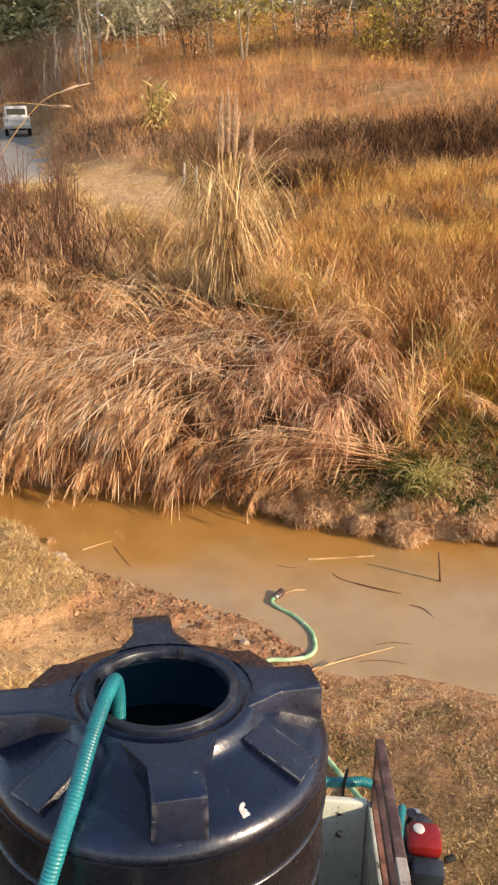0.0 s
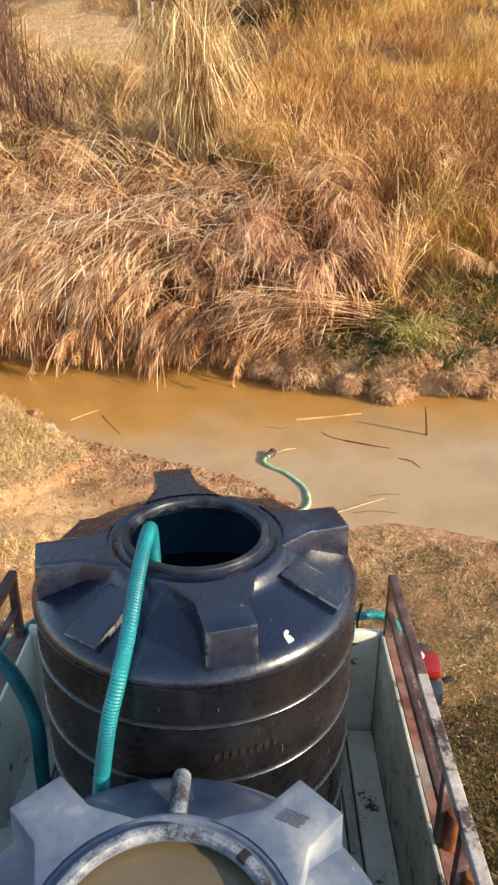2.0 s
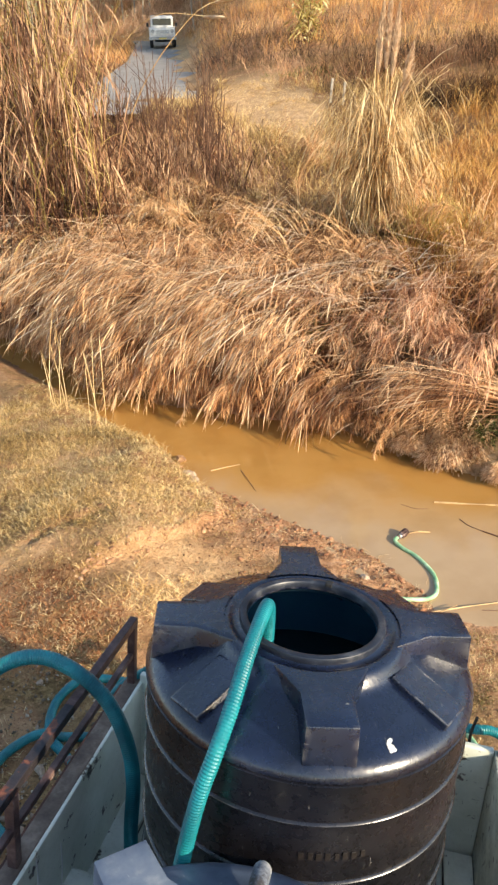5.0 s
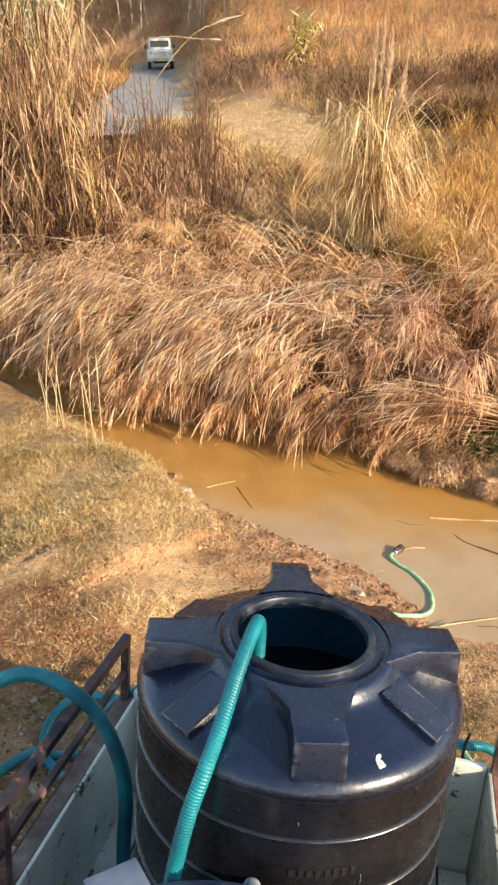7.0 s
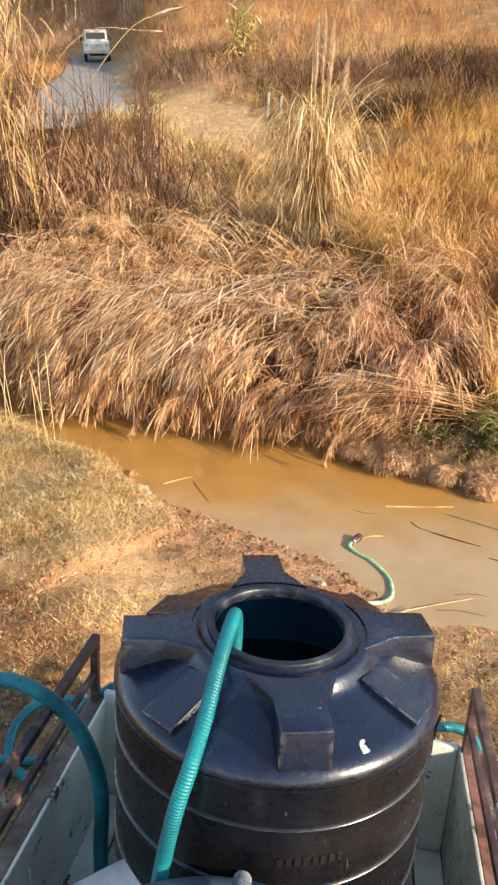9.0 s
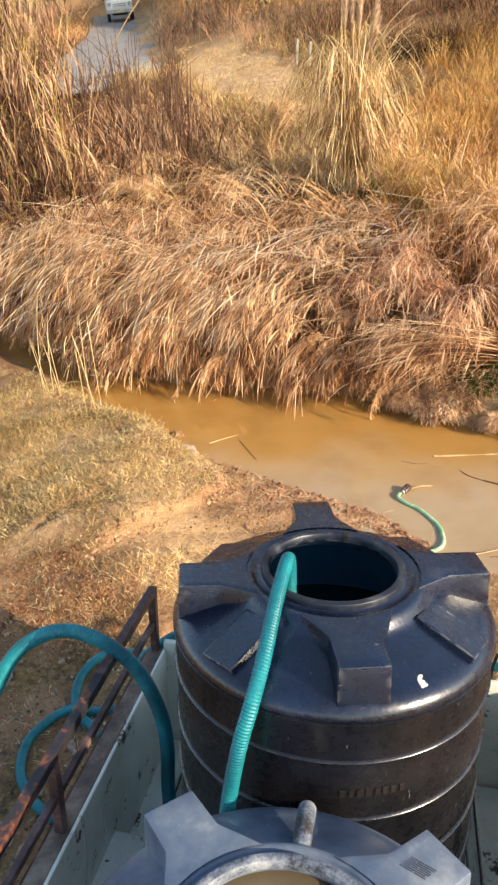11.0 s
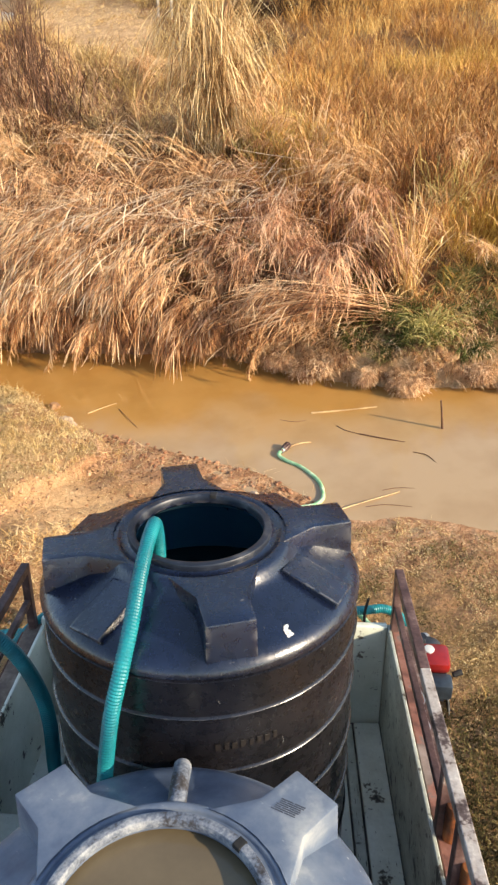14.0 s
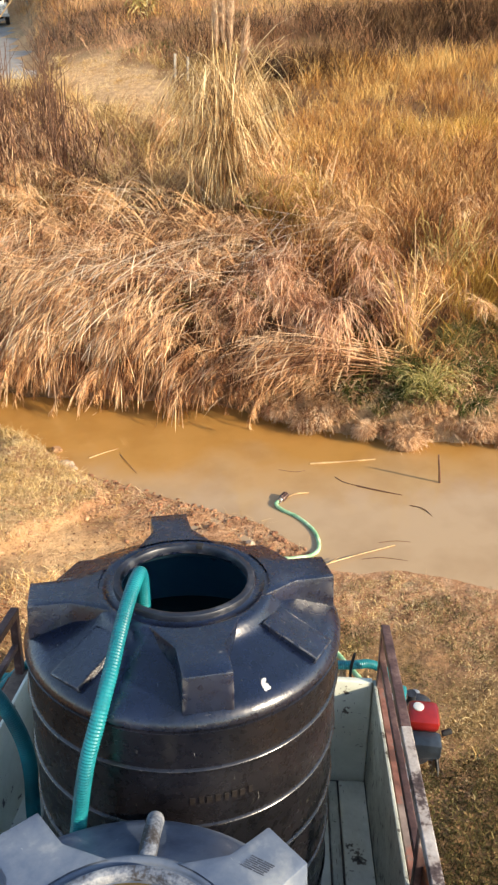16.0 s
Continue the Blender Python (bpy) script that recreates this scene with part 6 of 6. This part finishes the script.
def truck_bed():
    t = thing("truck", TRUCK, "old pickup truck bed with worn white paint and rusty side rails", "truck")
    part("bed_floor", bx(XL - 0.02, XR + 0.02, YF, YR + 0.03, FLOOR - 0.05, FLOOR), M["grime"], t, "grimy floor sheet")
    for i in range(9):
        x = XL + 0.075 + i * 0.192
        part("floor_board", bx(x - 0.064, x + 0.064, YF + 0.02, YR - 0.02, FLOOR - 0.002, FLOOR + 0.022, 0.004), M["board_paint"], t)
        if i < 8:
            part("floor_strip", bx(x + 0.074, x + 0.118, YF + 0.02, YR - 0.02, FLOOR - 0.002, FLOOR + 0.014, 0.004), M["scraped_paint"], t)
    part("side_wall", bx(XL, XL + 0.016, YF, YR + 0.03, FLOOR - 0.05, TOP - 0.03, 0.004), M["bed_paint"], t)
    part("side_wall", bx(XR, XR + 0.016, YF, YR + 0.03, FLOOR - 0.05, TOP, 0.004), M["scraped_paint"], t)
    part("tailgate", bx(XL + 0.002, XR - 0.002, YR, YR + 0.035, FLOOR - 0.045, TOP + 0.01, 0.008), M["bed_paint"], t)
    part("front_wall", bx(XL + 0.002, XR - 0.002, YF - 0.035, YF, FLOOR - 0.045, TOP + 0.1, 0.008), M["bed_paint"], t)
    for s, x in ((-1, XL), (1, XR)):
        x1, y1, hb = (x + 0.17, -0.12, 0.20) if s < 0 else (x - 0.15, -0.33, 0.09)
        part("wheel_box", bx(min(x, x1), max(x, x1), -1.05, y1, FLOOR, FLOOR + hb, 0.015), M["board_paint"], t)
    for s, x, zt, top in ((-1, XL - 0.038, -0.60, TOP - 0.03), (1, XR + 0.032, -0.597, TOP)):
        part("flange", bx(XL - 0.075 if s < 0 else XR + 0.020, XL - 0.004 if s < 0 else XR + 0.125, YF, YR + 0.03, top - 0.03, top - 0.008, 0.004), M["flange"] if s > 0 else M["flange_brown"], t, "worn top flange")
        part("outer_wall", bx(*((XL - 0.095, XL - 0.076) if s < 0 else (XR + 0.115, XR + 0.135)), YF, YR + 0.03, FLOOR - 0.1, top - 0.032), M["rust"], t)
        for name, y0, y1, m_, lab in (("top_rail", YR + 0.02, -0.02, "maroon_rail", "maroon-brown steel rail"), ("worn_rail", -0.02, YF, "chipped_rail" if s > 0 else "rusted_rail", "steel rail with chipped pale paint" if s > 0 else "brown steel rail, paint worn off")):
            bm = bmesh.new()
            bar(bm, (x, y0, zt), (x, y1, zt), 0.040)
            part(name, bm, M[m_], t, lab)
        bm = bmesh.new()
        bar(bm, (x, YR - 0.02, zt - 0.175), (x, YF if s < 0 else -0.43, zt - 0.175), 0.028)
        part("lower_rail", bm, M["maroon_rail"], t)
        for y in (YR, -0.45, -1.2, YF + 0.03) if s < 0 else (YR, -0.45, -0.66, -1.2, YF + 0.03):
            bm = bmesh.new()
            bar(bm, (x, y, top - 0.01), (x, y, zt - 0.02), 0.038)
            part("post", bm, M["orange_paint"] if s > 0 and y == -1.2 else M["maroon_rail"], t)
    # old paint runs on one wall, and torn paint along the other flange
    for y, z0, z1 in ((-0.98, 0.06, 0.33), (-0.80, 0.03, 0.36), (-0.60, 0.09, 0.40), (-0.40, 0.02, 0.34), (-0.22, 0.14, 0.42), (-1.2, 0.05, 0.38)):
        part("paint_run", tube([(XL + 0.017, y, TOP - 0.03 - z0), (XL + 0.017, y + 0.008, TOP - (z0 + z1) / 2), (XL + 0.017, y - 0.004, TOP - z1 + 0.03), (XL + 0.017, y - 0.022, TOP - z1)], 0.003, 6, 0.05), M["white"], t, "pale run of old paint")
    for nm, dx, dz, mt in (("torn_paint_edge", -0.005, 0.0015, "white"), ("bare_strip", 0.0, 0.003, "dark_steel")):
        bm = bmesh.new()
        rows = []
        for i in range(90):
            y = YF + (YR - YF) * i / 89
            xi = XR + 0.082 + 0.009 * math.sin(y * 11) + 0.006 * math.sin(y * 37 + 1) + 0.004 * math.sin(y * 83) + dx
            rows.append([bm.verts.new((xx, y, TOP - 0.008 + zz)) for xx, zz in ((xi, -0.002), (xi, dz), (XR + 0.122, dz), (XR + 0.122, -0.002))])
        for a, b_ in zip(rows, rows[1:]):
            for k in range(3):
                bm.faces.new((a[k], a[k + 1], b_[k + 1], b_[k]))
        bmesh.ops.recalc_face_normals(bm, faces=bm.faces)
        part(nm, bm, M[mt], t, "ragged edge of torn paint" if dx else "bare dark metal strip")
    for y in (-0.475, -0.69):
        part("stake_tube", cyl(bmesh.new(), 0.025, 0.17, pose(XR + 0.062, y, TOP + 0.065), 24, bevel=0.006), M["orange_paint"], t, "rusty orange-painted stake tube", smooth=True)
    for x in (-0.45, 0.45):
        part("chassis_beam", bx(x - 0.04, x + 0.04, YF - 0.3, YR - 0.1, FLOOR - 0.20, FLOOR - 0.052), M["dark_steel"], t)
    for y in (-0.35, -1.75):
        part("axle", cyl(bmesh.new(), 0.05, 1.5, pose(0, y, FLOOR - 0.34, 0, 90, 0)), M["dark_steel"], t)
        for x in (-0.72, 0.66):
            w = part("wheel", cyl(bmesh.new(), 0.28, 0.19, pose(x, y, FLOOR - 0.34, 0, 90, 0), 36, bevel=0.03), M["rubber"], t, smooth=True)
            part("rim", cyl(bmesh.new(), 0.17, 0.20, pose(x, y, FLOOR - 0.34, 0, 90, 0), 28), M["alu"], w)
    for x in (0.70,):
        part("tie_hook", tube([(x, YR + 0.05, TOP - 0.05), (x, YR + 0.06, TOP + 0.04), (x + 0.01, YR + 0.04, TOP + 0.14)], 0.007, 6, 0.02), M["rubber"], t)
    return t


truck = truck_bed()


# ---------------------------------------------------------------- hoses
def hose(pts, r, label, material="hose", ripple=0.0019, m=TRUCK, clamps=(0, 1)):
    t = thing("hose", m, label, "hose", "hoses")
    part("pipe", tube(pts, r, 20, ripple=ripple, pitch=0.010), M[material], t)
    for end in clamps:
        a, c = Vector(pts[-end]), Vector(pts[-2 if end else 1])
        q = (c - a).to_track_quat("Z", "Y").to_matrix().to_4x4()
        part("clamp", cyl(bmesh.new(), r * 1.18, 0.03, Matrix.Translation(a) @ q @ pose(0, 0, 0.02), 18, bevel=0.004), M["dark_steel"], t, "dark steel hose clamp", smooth=True)
    return t


hose([(-0.150, -0.005, -0.50), (-0.150, 0.000, -0.15), (-0.150, -0.010, -0.02), (-0.150, -0.045, 0.045), (-0.150, -0.10, 0.058), (-0.150, -0.20, 0.055), (-0.153, -0.33, 0.020), (-0.158, -0.47, -0.05), (-0.175, -0.565, -0.14), (-0.207, -0.612, -0.28), (-0.243, -0.622, -0.52), (-0.27, -0.625, -0.80), (-0.3, -0.60, -1.2)],
     0.0228, "ribbed teal hose dipping into the open tank")
hose([(-0.66, 0.02, -1.42), (-0.70, 0.11, -1.27), (-0.70, 0.128, -1.05), (-0.725, 0.125, -0.86), (-0.80, 0.115, -0.665), (-0.92, 0.11, -0.545), (-1.08, 0.105, -0.49), (-1.22, 0.06, -0.51), (-1.34, 0.0, -0.63), (-1.46, -0.1, -0.95), (-1.55, -0.25, -1.45), (-1.62, -0.5, -1.86)],
     0.030, "ribbed teal hose looping out of the bed over the rail")
hose([(-1.05, 0.56, -1.06), (-0.9, 0.66, -0.93), (-0.7, 0.69, -0.862), (0, 0.69, -0.860), (0.64, 0.70, -0.860), (0.80, 0.72, -0.862), (0.90, 0.72, -0.93), (0.95, 0.70, -1.05)], 0.021, "teal hose lying across the top of the tailgate")


def on_ground(pts, up):
    return [(x, y, land1(x, y) + up) for x, y in pts]


I4 = Matrix.Identity(4)
hose(on_ground([(-1.30, 1.32), (-1.55, 1.33), (-1.76, 1.25), (-1.86, 1.11), (-1.85, 0.94), (-1.78, 0.80), (-1.66, 0.70), (-1.57, 0.63)], 0.03), 0.028, "teal hose lying in a bend on the ground", m=I4)
hose(on_ground([(-1.30, 0.86), (-1.55, 0.84), (-1.72, 0.82)], 0.03) + [(-1.82, 0.79, land1(-1.82, 0.79) + 0.075)] + on_ground([(-1.93, 0.71), (-1.99, 0.54), (-1.96, 0.36), (-1.86, 0.22), (-1.70, 0.10), (-1.5, 0.02)], 0.03), 0.028, "teal hose lying in a loop on the ground", m=I4)
hose([(0.95, 1.15, land1(0.95, 1.15) + 0.10)] + on_ground([(0.72, 1.7), (0.30, 2.5), (0.22, 2.90)], 0.028) + [(0.42, 2.96, -0.25), (0.57, 3.02, -0.275), (0.655, 3.14, -0.288), (0.64, 3.38, -0.292), (0.505, 3.61, -0.292), (0.36, 3.74, -0.290), (0.295, 3.83, -0.280), (0.335, 3.90, -0.272)],
     0.018, "pale green suction hose running into the stream", "pale_hose", 0.0012, m=I4)
strainer = thing("strainer", pose(0.365, 3.93, -0.272, 0, 80, 50), "dark metal foot strainer on the hose end", "strainer")
part("basket", cyl(bmesh.new(), 0.030, 0.09, pose(0, 0, 0.02), 16, bevel=0.006), M["dark_steel"], strainer, smooth=True)
part("collar", cyl(bmesh.new(), 0.022, 0.05, pose(0, 0, -0.05), 14), M["alu"], strainer)
for i in range(8):
    a = i * PI / 4
    part("rib", bx(-0.004, 0.004, -0.004, 0.004, -0.02, 0.06), M["dark_steel"], strainer).matrix_local = pose(0.031 * math.cos(a), 0.031 * math.sin(a), 0)


# ---------------------------------------------------------------- the motor pump
def pump(m):
    t = thing("motor_pump", m, "small red and black petrol water pump on the ground", "pump")
    for s in (-1, 1):
        part("frame_tube", tube([(s * 0.10, -0.16, 0.02), (s * 0.10, 0.20, 0.02)], 0.012, 8, 0.05), M["rubber"], t)
        part("frame_leg", tube([(s * 0.10, -0.19, 0.0), (s * 0.09, -0.15, 0.10), (s * 0.06, -0.12, 0.20)], 0.004, 8, 0.04), M["alu"], t)
    part("engine_block", bx(-0.12, 0.08, -0.10, 0.12, 0.035, 0.25, 0.02), M["engine"], t, smooth=True)
    for i in range(6):
        part("cooling_fin", bx(-0.11, 0.07, -0.116, -0.10, 0.06 + i * 0.03, 0.072 + i * 0.03), M["engine"], t)
    part("starter_cover", cyl(bmesh.new(), 0.07, 0.04, pose(-0.03, -0.13, 0.12, 90, 0, 0), 26, bevel=0.012), M["engine"], t, smooth=True)
    part("fuel_tank", bx(-0.095, 0.095, -0.085, 0.095, 0.262, 0.356, 0.036), M["red"], t, "glossy red fuel tank", smooth=True)
    cap = part("fuel_cap", cyl(bmesh.new(), 0.032, 0.014, pose(-0.03, 0.03, 0.360), 24, bevel=0.006), M["white"], t, "white fuel cap", smooth=True)
    part("air_filter", bx(-0.07, 0.098, -0.195, -0.087, 0.17, 0.295, 0.02), M["filter_box"], t, "dark blue-grey air filter box", smooth=True)
    part("muffler", cyl(bmesh.new(), 0.05, 0.14, pose(-0.15, -0.02, 0.25, 90, 0, 0), 18, bevel=0.01), M["alu"], t, smooth=True)
    part("recoil_knob", cyl(bmesh.new(), 0.018, 0.06, pose(0.135, -0.07, 0.275, 0, 80, 20), 12, bevel=0.005), M["rubber"], t, smooth=True)
    v = part("pump_housing", cyl(bmesh.new(), 0.105, 0.11, pose(-0.02, 0.18, 0.15, 90, 0, 0), 30, bevel=0.02), M["engine"], t, smooth=True)
    part("outlet", cyl(bmesh.new(), 0.032, 0.08, pose(-0.06, 0.18, 0.26), 18), M["engine"], t, smooth=True)
    part("inlet", cyl(bmesh.new(), 0.035, 0.09, pose(-0.02, 0.27, 0.15, 90, 0, 0), 18), M["alu"], t, smooth=True)
    return t


px_, py_ = 1.09, 0.925
pz_ = land1(px_, py_)
pump(pose(px_, py_, pz_, 0, 0, -8))
e = TRUCK @ Vector((0.95, 0.70, -1.05))
hose([tuple(e), (e.x + 0.02, e.y + 0.02, e.z - 0.12), (0.98, 1.04, pz_ + 0.42), (1.0, 1.08, pz_ + 0.30)], 0.021, "teal delivery hose dropping to the pump outlet", m=I4)
